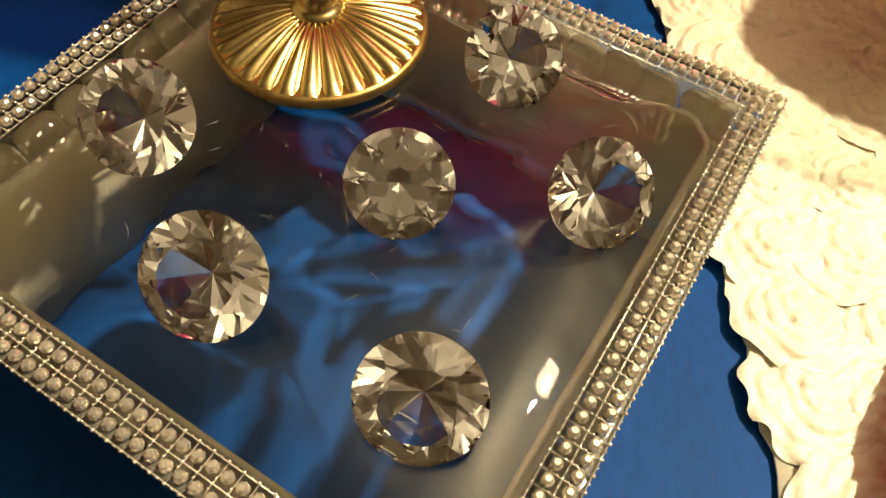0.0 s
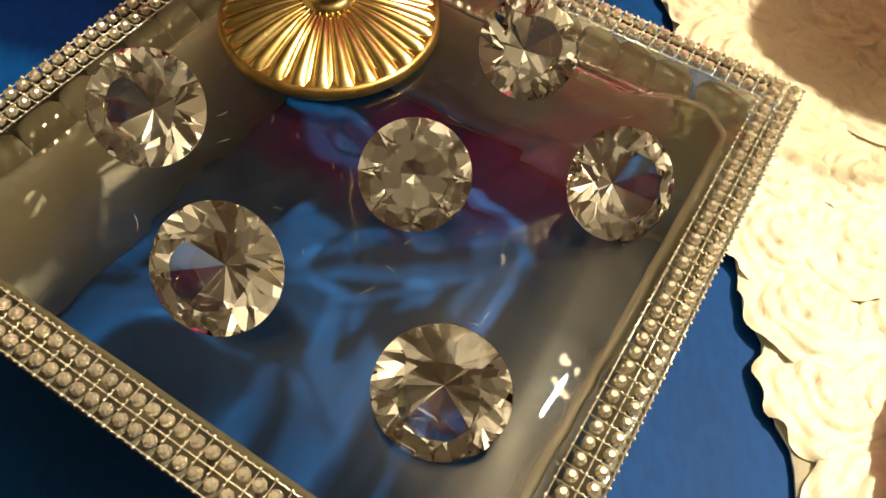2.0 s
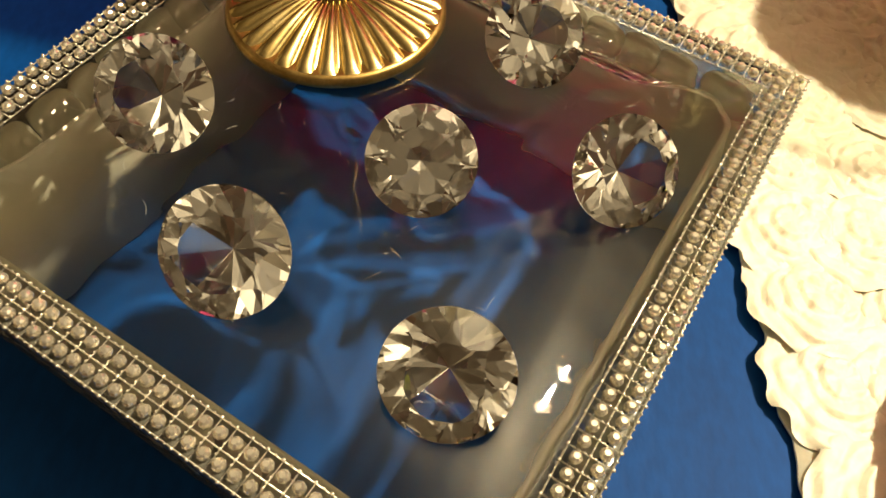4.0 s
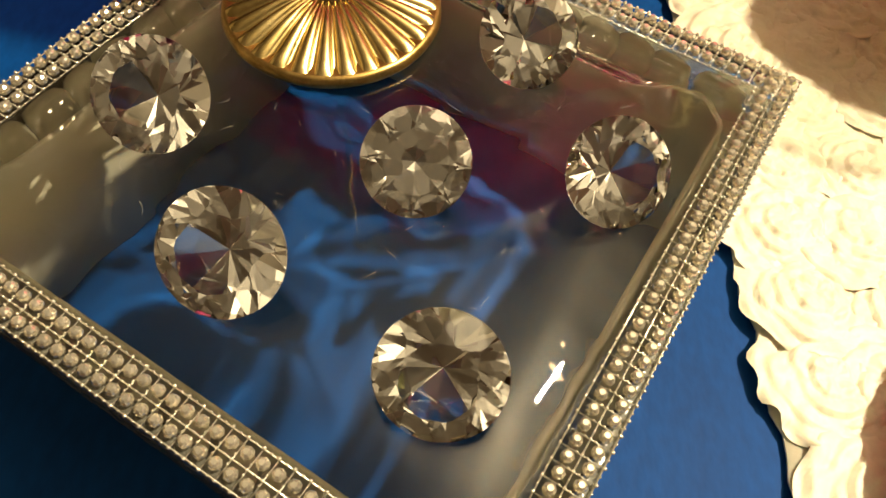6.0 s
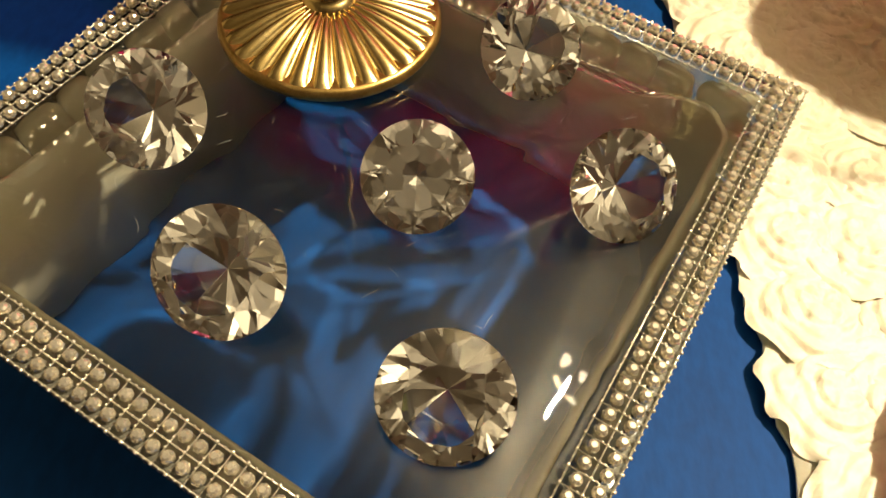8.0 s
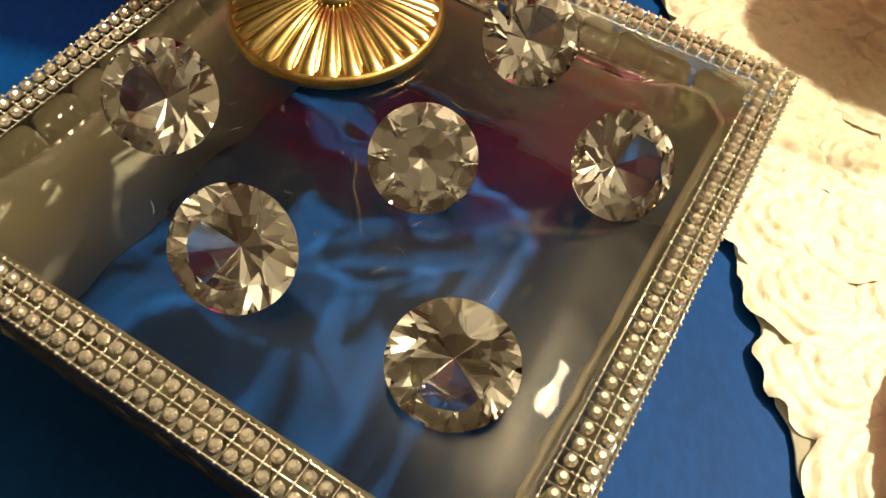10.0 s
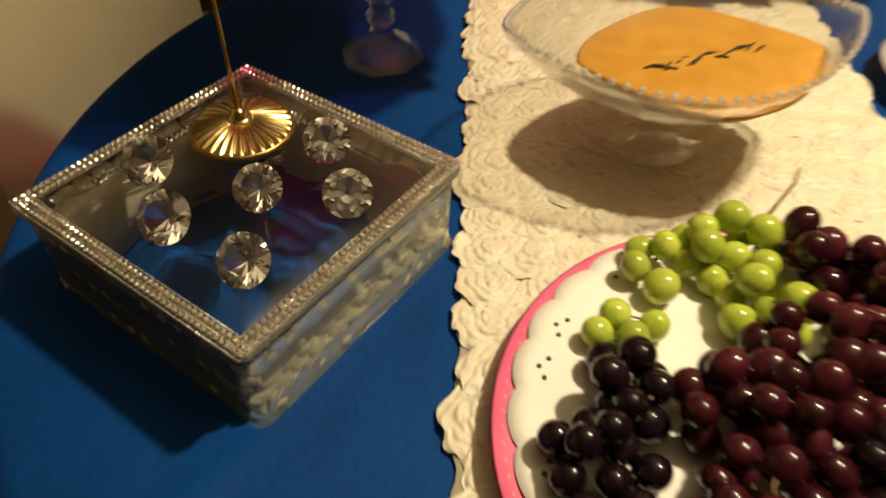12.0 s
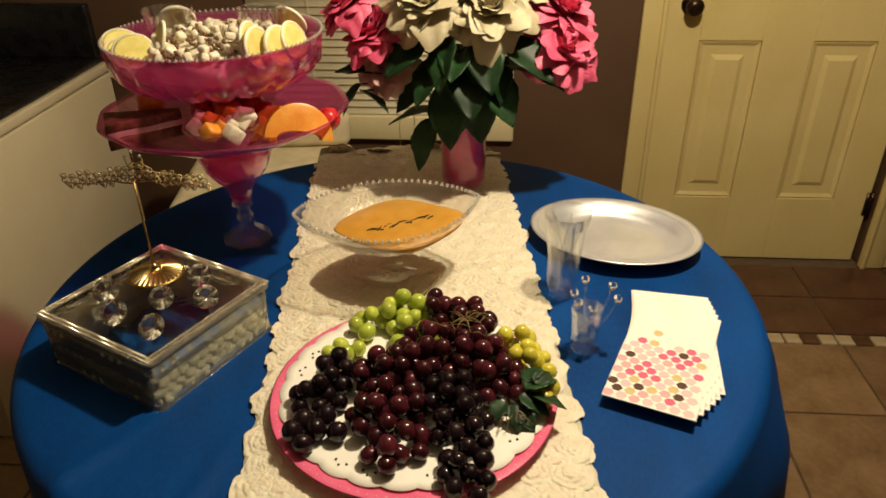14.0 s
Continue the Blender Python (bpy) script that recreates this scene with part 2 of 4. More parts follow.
    bmesh.ops.translate(tmp, vec=at, verts=tmp.verts)
    return join(bm, tmp, m)


def join(bm, tmp, m=None):
    if m is not None:
        bmesh.ops.transform(tmp, matrix=m, verts=tmp.verts)
    me = bpy.data.meshes.new("tmp")
    tmp.to_mesh(me)
    tmp.free()
    bm.from_mesh(me)
    bpy.data.meshes.remove(me)
    return bm


def loft(bm, rings, close_start=True, close_end=True):
    """Skin over rings of equal length (lists of points)."""
    vs = [[bm.verts.new(p) for p in ring] for ring in rings]
    n = len(vs[0])
    for a, b in zip(vs, vs[1:]):
        for i in range(n):
            j = (i + 1) % n
            bm.faces.new((a[i], a[j], b[j], b[i]))
    for flag, ring in ((close_start, vs[0]), (close_end, vs[-1])):
        if flag:
            c = bm.verts.new(sum((v.co for v in ring), Vector()) / n)
            for i in range(n):
                bm.faces.new((ring[i], ring[(i + 1) % n], c))
    bmesh.ops.recalc_face_normals(bm, faces=bm.faces[:])
    return bm


def lathe(profile, n=48, wave=None, close=(True, True), oval=(1, 1)):
    """A turned body. wave(angle, i) scales the radius of profile point i."""
    rings = []
    for i, (r, z) in enumerate(profile):
        ring = []
        for k in range(n):
            a = 2 * math.pi * k / n
            q = r * (wave(a, i) if wave else 1)
            ring.append((q * math.cos(a) * oval[0], q * math.sin(a) * oval[1], z))
        rings.append(ring)
    return loft(bmesh.new(), rings, *close)


def square_ring(h, k, radius, z, n=8):
    """A rounded rectangle of half sizes h, k."""
    ring = []
    for c, (sx, sy) in enumerate(((1, 1), (-1, 1), (-1, -1), (1, -1))):
        for i in range(n + 1):
            a = math.pi / 2 * (c + i / n)
            ring.append((sx * (h - radius) + radius * math.cos(a), sy * (k - radius) + radius * math.sin(a), z))
    return ring


def tube(bm, pts, r0, r1=None, n=6):
    r1 = r0 if r1 is None else r1
    pts = [Vector(p) for p in pts]
    rings = []
    for i, p in enumerate(pts):
        d = (pts[min(i + 1, len(pts) - 1)] - pts[max(i - 1, 0)]).normalized()
        q = d.to_track_quat("Z", "Y")
        r = r0 + (r1 - r0) * i / (len(pts) - 1)
        rings.append([p + q @ Vector((r * math.cos(2 * math.pi * k / n), r * math.sin(2 * math.pi * k / n), 0)) for k in range(n)])
    tmp = loft(bmesh.new(), rings)
    return join(bm, tmp)


def ball(r, u=12, v=8, squash=(1, 1, 1)):
    bm = bmesh.new()
    bmesh.ops.create_uvsphere(bm, u_segments=u, v_segments=v, radius=r)
    bmesh.ops.scale(bm, vec=squash, verts=bm.verts)
    return bm


def sheet(bm, f, nu, nv, m=None):
    """A curved sheet of points f(u, v), u and v from 0 to 1."""
    g = [[bm.verts.new(m @ Vector(f(i / nu, j / nv)) if m is not None else f(i / nu, j / nv)) for j in range(nv + 1)] for i in range(nu + 1)]
    for i in range(nu):
        for j in range(nv):
            bm.faces.new((g[i][j], g[i + 1][j], g[i + 1][j + 1], g[i][j + 1]))
    return bm


def thicken(bm, d):
    bmesh.ops.recalc_face_normals(bm, faces=bm.faces[:])
    bmesh.ops.solidify(bm, geom=bm.faces[:], thickness=d)
    return bm


# ---- room ----
TABLE = Vector((0.275, 0.308, 0.75))
RADIUS = 0.533
BACK = 1.68


def structure(name, bm, material, label, category, **kw):
    return tagged(part(name, bm, material, None, "", **kw), label, category, "", "structure")


def wall(name, size, at, material, label):
    bm = box(bmesh.new(), size, at)
    return structure(name, bm, material, label, "wall", smooth=False)


bm = box(bmesh.new(), (5.6, 5.4, 0.10), (0.2, -0.6, -0.056))
floor = structure("floor", bm, M["grout"], "tiled floor with brown grout joints", "floor", smooth=False)
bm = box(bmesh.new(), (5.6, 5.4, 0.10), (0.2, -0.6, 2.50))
structure("ceiling", bm, M["ceiling"], "plain unseen ceiling, colour dimmed to weaken its reflected light", "ceiling", smooth=False)

DOOR = (0.925, 1.70, 2.04)
WIN = (-0.36, 0.46, 0.45, 2.05)
wall("wall_north_west", (2.24, 0.12, 2.45), (-1.48, BACK + 0.06, 1.225), M["brown_wall"], "dark brown painted wall beside the window")
wall("wall_north_sill", (WIN[1] - WIN[0], 0.12, WIN[2]), (0.05, BACK + 0.06, WIN[2] / 2), M["brown_wall"], "dark brown painted wall under the window")
wall("wall_north_lintel", (WIN[1] - WIN[0], 0.12, 0.40), (0.05, BACK + 0.06, 2.25), M["brown_wall"], "dark brown painted wall over the window")
wall("wall_north_middle", (0.455, 0.12, 2.45), (0.6875, BACK + 0.06, 1.225), M["brown_wall"], "dark brown painted wall between window and door")
wall("wall_north_over_door", (0.80, 0.12, 0.40), (1.315, BACK + 0.06, 2.25), M["brown_wall"], "dark brown painted wall over the door")
wall("wall_north_east", (1.20, 0.12, 2.45), (2.315, BACK + 0.06, 1.225), M["brown_wall"], "dark brown painted wall beyond the door")
wall("wall_west", (0.12, 5.2, 2.45), (-2.54, -0.6, 1.225), M["cream_wall"], "cream painted side wall")
wall("wall_east", (0.12, 5.2, 2.45), (2.94, -0.6, 1.225), M["brown_wall"], "dark brown painted side wall")
wall("wall_south", (5.6, 0.12, 2.45), (0.2, -3.24, 1.225), M["brown_wall"], "dark brown painted wall behind the viewer")


def panel_door():
    x0, x1, top = DOOR
    d = tagged(new("door_1"), "closed cream painted panel door with dark knob", "door", "", "structure")
    d.location = (x0, BACK, 0)
    w = x1 - x0
    bm = bmesh.new()
    y = 0.035
    stile, mid = 0.118, 0.155
    pw = (w - 2 * stile - mid) / 2
    xs = (stile, stile + pw + mid)
    zs = ((0.24, 0.775), (0.97, 1.52), (1.66, 1.90))
    box(bm, (w, 0.02, top), (w / 2, y + 0.022, top / 2))
    for x, ww in ((stile / 2, stile), (w / 2, mid), (w - stile / 2, stile)):
        box(bm, (ww, 0.012, top), (x, y + 0.006, top / 2), 0.002, seg=1)
    cuts = [0.0] + [z for pair in zs for z in pair] + [top]
    for a, b in zip(cuts[::2], cuts[1::2]):
        for x in xs:
            box(bm, (pw, 0.012, b - a), (x + pw / 2, y + 0.006, (a + b) / 2), 0.002, seg=1)
    part("slab", bm, M["door"], d, smooth=False)
    for x in xs:
        for a, b in zs:
            bm = bmesh.new()
            rings = []
            for inset, dy in ((0.0, 0.012), (0.004, 0.002), (0.016, 0.009), (0.045, 0.0105), (0.060, 0.003)):
                rings.append([(x + inset, y + dy, a + inset), (x + pw - inset, y + dy, a + inset), (x + pw - inset, y + dy, b - inset), (x + inset, y + dy, b - inset)])
            loft(bm, rings, False, True)
            part("panel", bm, M["door"], d, smooth=False)
    knob = part("door_knob", lathe([(0.031, 0), (0.031, 0.004), (0.012, 0.008), (0.011, 0.026), (0.022, 0.034), (0.027, 0.046), (0.024, 0.057), (0.010, 0.063)], 28), M["bronze"], d, "dark bronze round knob")
    knob.matrix_basis = pose(0.077, y, 0.885, 90, 0, 0)
    for z in (0.225, 1.05, 1.80):
        bm = lathe([(0.006, -0.045), (0.006, 0.045)], 10)
        box(bm, (0.020, 0.003, 0.085), (-0.008, 0.003, 0))
        h = part("hinge", bm, M["bronze"], d, "dark bronze hinge")
        h.location = (w + 0.004, y - 0.006, z)
    return d


panel_door()
for name, x, w in (("trim_door_left", DOOR[0] - 0.040, 0.072), ("trim_door_right", DOOR[1] + 0.046, 0.080)):
    bm = box(bmesh.new(), (w, 0.022, 2.11), (x, BACK - 0.011, 1.055), 0.005)
    box(bm, (0.016, 0.012, 2.11), (x + (0.5 if x < 1.2 else -0.5) * (w - 0.016), BACK - 0.026, 1.055), 0.004)
    structure(name, bm, M["door"], "cream painted door casing", "trim")
bm = box(bmesh.new(), (0.95, 0.022, 0.07), (1.3175, BACK - 0.011, 2.145), 0.005)
structure("trim_door_top", bm, M["door"], "cream painted door casing", "trim")
for name, x0, x1 in (("baseboard_west", -2.4, -0.83), ("baseboard_window", -0.80, 0.845), ("baseboard_east", 1.79, 2.85)):
    bm = box(bmesh.new(), (x1 - x0, 0.014, 0.09), ((x0 + x1) / 2, BACK - 0.008, 0.045), 0.004)
    structure(name, bm, M["door"], "cream painted baseboard", "baseboard")

# the window with its lowered blind
win = tagged(new("window_1"), "window covered by a lowered cream blind", "window", "", "structure")
win.location = ((WIN[0] + WIN[1]) / 2, BACK, WIN[2])
ww, wh = WIN[1] - WIN[0], WIN[3] - WIN[2]
bm = bmesh.new()
for x in (-ww / 2 + 0.02, ww / 2 - 0.02):
    box(bm, (0.04, 0.05, wh), (x, 0.06, wh / 2), 0.003, seg=1)
for z in (0.02, wh / 2, wh - 0.02):
    box(bm, (ww - 0.08, 0.05, 0.04), (0, 0.06, z), 0.003, seg=1)
part("window_frame", bm, M["door"], win, smooth=False)
p = part("pane", box(bmesh.new(), (ww - 0.07, 0.004, wh - 0.07), (0, 0.075, wh / 2)), M["black"], win, "night-dark pane", smooth=False)
blind = thing("window_blind", "lowered cream slatted blind in front of the window", "blind", (win.location.x, BACK - 0.012, WIN[2]))
part("head_rail", box(bmesh.new(), (ww + 0.03, 0.045, 0.04), (0, 0, wh), 0.004), M["blind_rail"], blind)
part("bottom_rail", box(bmesh.new(), (ww + 0.03, 0.030, 0.085), (0, 0, 0.045), 0.006), M["blind_rail"], blind)
bm = sheet(bmesh.new(), lambda u, v: ((u - 0.5) * (ww + 0.02), (v - 0.5) * 0.010, (v - 0.5) * 0.030 - 0.006 * math.sin(v * math.pi)), 1, 4)
slat = part("slat", thicken(bm, 0.0008), M["blind"], blind)
slat.location = (0, 0, 0.105)
for i in range(1, 60):
    same("slat", slat.data, blind, pose(0, 0, 0.105 + i * 0.0245))
for x in (-0.22, 0.05, 0.10, 0.24):
    bm = bmesh.new()
    tube(bm, [(x, -0.018, -0.04 + 0.01 * math.sin(x * 40)), (x, -0.019, 0.1), (x, -0.018, wh)], 0.0012, n=5)
    tube(bm, [(x, -0.018, -0.045), (x, -0.018, -0.02)], 0.004, 0.0025, n=8)
    part("cord", bm, M["blind_rail"], blind, "cream pull cord with a tassel")


# ---- low cabinet and chair ----
cab = thing("cabinet", "low white enamel cabinet with a black worktop", "cabinet", (-0.80, 0.68, 0))
part("body", box(bmesh.new(), (0.70, 0.88, 0.70), (-0.35, 0.44, 0.352), 0.006), M["cabinet"], cab)
part("edge_trim", box(bmesh.new(), (0.705, 0.885, 0.030), (-0.3525, 0.4425, 0.720), 0.006), M["cabinet"], cab)
part("worktop", box(bmesh.new(), (0.69, 0.87, 0.018), (-0.357, 0.4425, 0.745), 0.004), M["black"], cab, "glossy black worktop")
part("splashback", box(bmesh.new(), (0.69, 0.03, 0.16), (-0.357, 0.860, 0.835), 0.005), M["black"], cab, "black upstand")

chair = thing("chair", "dark wooden chair with a cream cushioned seat and back", "chair", (-0.20, 1.16, 0), 8)
bm = box(bmesh.new(), (0.46, 0.44, 0.09), (0, 0, 0.505), 0.035, seg=4)
part("seat", bm, M["cream_fabric"], chair)
bm = box(bmesh.new(), (0.47, 0.46, 0.05), (0, 0, 0.435), 0.008)
part("seat_frame", bm, M["dark_wood"], chair)
for x in (-0.2, 0.2):
    for y in (-0.19, 0.19):
        part("leg", tube(bmesh.new(), [(x, y, 0.0), (x, y, 0.42)], 0.016, 0.022, 10), M["dark_wood"], chair)
bm = box(bmesh.new(), (0.44, 0.06, 0.10), (0, 0.19, 0.60), 0.025, seg=4)
part("backrest", bm, M["cream_fabric"], chair)


# ---- table and cloth ----
table = thing("round_table", "round pedestal table hidden under a blue cloth", "table", (TABLE.x, TABLE.y, 0))
part("tabletop", lathe([(0.500, 0.715), (0.515, 0.720), (0.520, 0.732), (0.515, 0.744)], 64), M["dark_wood"], table)
part("pedestal", lathe([(0.05, 0.03), (0.06, 0.2), (0.045, 0.4), (0.08, 0.6), (0.12, 0.714)], 24), M["dark_wood"], table)
part("foot", lathe([(0.26, 0.0), (0.26, 0.02), (0.08, 0.05), (0.05, 0.06)], 32), M["dark_wood"], table)


def cloth_point(a, s):
    """Cloth over the table: s is the way along the cloth from the middle."""
    bend = 0.022
    if s < RADIUS - bend:
        r, z = s, 0.0
    elif s < RADIUS + bend * 0.57:
        q = (s - RADIUS + bend) / (bend * 1.57) * math.pi / 2
        r, z = RADIUS - bend + bend * math.sin(q), -bend * (1 - math.cos(q))
    else:
        drop = s - RADIUS - bend * 0.57
        fold = min(1.0, drop / 0.35)
        lobes = math.sin(a * 11 + 0.7) + 0.5 * math.sin(a * 17 + 2.1) + 0.35 * math.sin(a * 5 + 1.0)
        r = RADIUS + fold * (0.022 + 0.024 * lobes) + 0.03 * min(1, drop / 0.06) * max(0, math.cos(a + 0.30)) ** 4
        z = -bend - drop
    z += 0.0012 * noise.noise(Vector((r * math.cos(a) * 9, r * math.sin(a) * 9, 0))) if s < RADIUS - 0.03 else 0
    return (r * math.cos(a), r * math.sin(a), z + (crease(r * math.cos(a), r * math.sin(a)) if s < RADIUS else 0))


def crease(x, y):
    """Soft folds that run over the table's edge from beside the glass box."""
    h = 0.0
    for px, py, ux, uy, reach, high, wide in ((-0.238, -0.290, -0.571, -0.821, 0.30, 0.0060, 0.012), (-0.149, -0.316, -0.166, -0.986, 0.26, 0.0045, 0.011)):
        along, off = (x - px) * ux + (y - py) * uy, (x - px) * uy - (y - py) * ux
        if 0 < along < reach:
            h += high * math.sin(math.pi * along / reach) * math.exp(-(off / wide) ** 2)
    return h


levels = [0.03 + 0.0125 * i for i in range(38)] + [0.506 + 0.0058 * i for i in range(7)] + [0.555 + 0.03 * i for i in range(24)]
rings = [[cloth_point(2 * math.pi * k / 352, s) for k in range(352)] for s in levels if s < RADIUS + 0.73]
cloth = part("tablecloth", loft(bmesh.new(), rings, True, False), M["cloth"])
cloth.location = (TABLE.x, TABLE.y, 0.750)
cloth.cycles.is_caustics_receiver = True
tagged(cloth, "royal blue satin tablecloth hanging over a round table", "tablecloth")


# ---- floor tiles ----
def flat_tile(w, d):
    return box(bmesh.new(), (w, d, 0.008), (0, 0, 0.004), 0.002, seg=1)


def lay(rows, w, d, gap, material, label, origin, nx, ny, colours=None):
    first = {}
    for i in range(nx):
        for j in range(ny):
            x, y = origin[0] + i * (w + gap), origin[1] + j * (d + gap)
            mat = material if colours is None else colours[(i + j) % len(colours)]
            if mat.name not in first:
                ob = part("tile", flat_tile(w, d), mat, floor, label, smooth=False)
                ob.location = (x, y, -0.008)
                first[mat.name] = ob.data
            else:
                same("tile", first[mat.name], floor, pose(x, y, -0.008))


# ---- ivory runner with ribbon rosettes ----
AX = Vector((-0.124, 0.992, 0)).normalized()
AC = Vector((AX.y, -AX.x, 0))
RUN0 = Vector((0.334, 0.0, 0))
RUN_W = 0.376


def on_runner(s, w, lift=0.0):
    p = RUN0 + AX * s + AC * w
    q = Vector((p.x - TABLE.x, p.y - TABLE.y, 0))
    r = q.length
    if r <= RADIUS - 0.005:
        return Vector((p.x, p.y, 0.7525 + lift))
    over = r - RADIUS + 0.005
    edge = q.normalized() * (RADIUS - 0.005 + min(over, 0.02 + 0.03 * over) + lift * min(1, over / 0.03))
    return Vector((TABLE.x + edge.x, TABLE.y + edge.y, 0.7525 - max(0, over - 0.012) + lift * max(0, 1 - over / 0.03)))


runner = thing("table_runner", "ivory satin table runner covered with ribbon rosettes", "table runner", (0, 0, 0))
bm = sheet(bmesh.new(), lambda u, v: on_runner(-0.42 + 1.45 * u, (v - 0.5) * (RUN_W + 0.004 + 0.004 * math.sin(u * 310) * math.sin(u * 97))), 180, 16)
part("base_cloth", thicken(bm, 0.0012), M["ivory"], runner)


def smooth(t):
    t = max(0.0, min(1.0, t))
    return t * t * (3 - 2 * t)


def rosette(seed, size):
    """A ribbon rose pressed flat: rounded petals that overlap outwards from a small heart, as one soft skin."""
    rnd = random.Random(seed)
    petals = []
    ang = rnd.uniform(0, 6.3)
    for away, broad, lift, n in ((0.10, 0.24, 0.200, 3), (0.30, 0.30, 0.150, 5), (0.52, 0.34, 0.105, 8), (0.76, 0.36, 0.060, 12)):
        for _ in range(n):
            ang += 2.399 + rnd.uniform(-0.3, 0.3)
            d = away * rnd.uniform(0.85, 1.12)
            petals.append((d * math.cos(ang), d * math.sin(ang), math.cos(ang), math.sin(ang), broad * rnd.uniform(0.85, 1.2), lift + rnd.uniform(-0.012, 0.012), rnd.uniform(0, 6.3), rnd.uniform(0.0, 0.50)))

    def height(x, y):
        best = 0.012
        for px, py, cx, cy, b, lift, ph, slope in petals:
            u, v = ((x - px) * cx + (y - py) * cy) / b, (-(x - px) * cy + (y - py) * cx) / (1.25 * b)
            a = math.atan2(v, u)
            q = math.hypot(u, v) / (1 + 0.08 * math.sin(3 * a + ph))
            if q < 1:
                z = lift + b * (slope * u * 0.5 + 0.05 * q * math.sin(4 * a + ph) - 0.05 * q * q)
                best = max(best, z * (1 - smooth((q - 0.86) / 0.14)))
        return best + 0.030 * noise.noise(Vector((x * 7, y * 7, seed))) + 0.014 * noise.noise(Vector((x * 17, y * 17, seed + 5)))

    rings = []
    for i in range(1, 31):
        q = i / 30 * 1.12
        ring = []
        for k in range(84):
            a = 2 * math.pi * k / 84
            r = q * (1 + 0.15 * smooth((q - 0.7) / 0.4) * noise.noise(Vector((2.6 * math.cos(a), 2.6 * math.sin(a), seed))))
            x, y = r * math.cos(a), r * math.sin(a)
            ring.append((size * x, size * y, size * height(x, y)))
        rings.append(ring)
    return loft(bmesh.new(), rings, True, False)


meshes = []
for k in range(6):
    ob = part("rosette", rosette(k + 3, 0.0260), M["ivory"], runner)
    meshes.append(ob)
rnd = random.Random(5)
count = 0
for i in range(34):
    for j in range(10):
        s = -0.22 + 0.0355 * i + rnd.uniform(-0.005, 0.005)
        w = (j - 4.5 + (0.25 if i % 2 else -0.25)) * 0.0378 + rnd.uniform(-0.005, 0.005)
        w = max(-RUN_W / 2 + 0.021, min(RUN_W / 2 - 0.021, w))
        p = on_runner(s, w, 0.001)
        if p.z < 0.66:
            continue
        a, b = on_runner(s + 0.01, w, 0.001) - p, on_runner(s, w + 0.01, 0.001) - p
        nrm = b.cross(a)
        nrm = nrm.normalized() if nrm.length > 1e-9 else Vector((0, 0, 1))
        if nrm.z < -0.1:
            nrm = -nrm
        big = rnd.uniform(0.92, 1.12)
        m = Matrix.Translation(p) @ nrm.to_track_quat("Z", "Y").to_matrix().to_4x4() @ Matrix.Rotation(rnd.uniform(-0.10, 0.10), 4, "X") @ Matrix.Rotation(rnd.uniform(0, 6.3), 4, "Z") @ Matrix.Diagonal((big, big, big, 1))
        if count < 6:
            meshes[count].matrix_basis = m
        else:
            same("rosette", meshes[rnd.randrange(6)].data, runner, m)
        count += 1


# ---- glass box with rhinestone trim ----
BOX = (-0.0215, 0.1450)
TURN_BOX = 64.1
HX, HY, TOP = 0.1026, 0.1046, 0.0745
gbox = thing("glass_box", "square clear glass box with rhinestone trim, filled with pebbles", "box", (*BOX, 0.7515), TURN_BOX)


def wob(ring, amp, k):
    return [(x * (1 + amp * math.sin(k * math.atan2(y, x) + 1.3)), y * (1 + amp * math.cos(k * math.atan2(y, x))), z) for x, y, z in ring]


def rippled(ring, amp):
    return [(x, y, z + amp * noise.noise(Vector((x * 38, y * 38, 2.0))) + 0.4 * amp * noise.noise(Vector((x * 90, y * 90, 7.0)))) for x, y, z in ring]


NR = 18
rings = [square_ring(HX * 0.30, HY * 0.30, 0.02, TOP, NR), square_ring(HX * 0.70, HY * 0.70, 0.012, TOP, NR), square_ring(HX - 0.004, HY - 0.004, 0.006, TOP, NR), square_ring(HX - 0.0036, HY - 0.0036, 0.007, TOP - 0.0012, NR), square_ring(HX - 0.0034, HY - 0.0034, 0.007, TOP - 0.004, NR),
         square_ring(HX - 0.0034, HY - 0.0034, 0.007, 0.0685, NR), square_ring(HX - 0.0034, HY - 0.0034, 0.008, 0.0668, NR), square_ring(HX - 0.0036, HY - 0.0036, 0.008, 0.0652, NR), square_ring(HX - 0.0105, HY - 0.0105, 0.014, 0.0640, NR)]
for d, r, z, amp in ((0.0130, 0.015, 0.0645, 0.008), (0.0175, 0.016, 0.0655, 0.022), (0.0225, 0.018, 0.0669, 0.034), (0.0280, 0.020, 0.0682, 0.044)):
    rings.append(wob(square_ring(HX - d, HY - d, r, z, NR), amp, 3))
for k in range(9):
    d = 0.032 + 0.0078 * k
    rings.append(rippled(wob(square_ring(HX - d, HY - d, min(0.022, HX - d - 0.001), 0.0688, NR), 0.044 * (1 - k / 9), 3), 0.0014))
top_pane = part("glass_top", loft(bmesh.new(), rings), M["box_glass"], gbox, "thick rippled clear glass top")
top_pane.cycles.is_caustics_caster = True
# Added strip: the refracted grey-olive tone of the lid's side is its colour.
rings = [square_ring(HX - d, HY - d, 0.007, z, 8) for z, d in ((0.0742, 0.0032), (0.0742, 0.0012), (0.0733, 0.0002), (0.0700, 0.0), (0.0672, 0.0005), (0.0655, 0.0022), (0.0655, 0.0032))]
part("lid_edge", loft(bmesh.new(), rings, False, False), M["lid_glass"], gbox, "added glass strip, olive-grey for the refracted tone of the lid's side")
rings = []
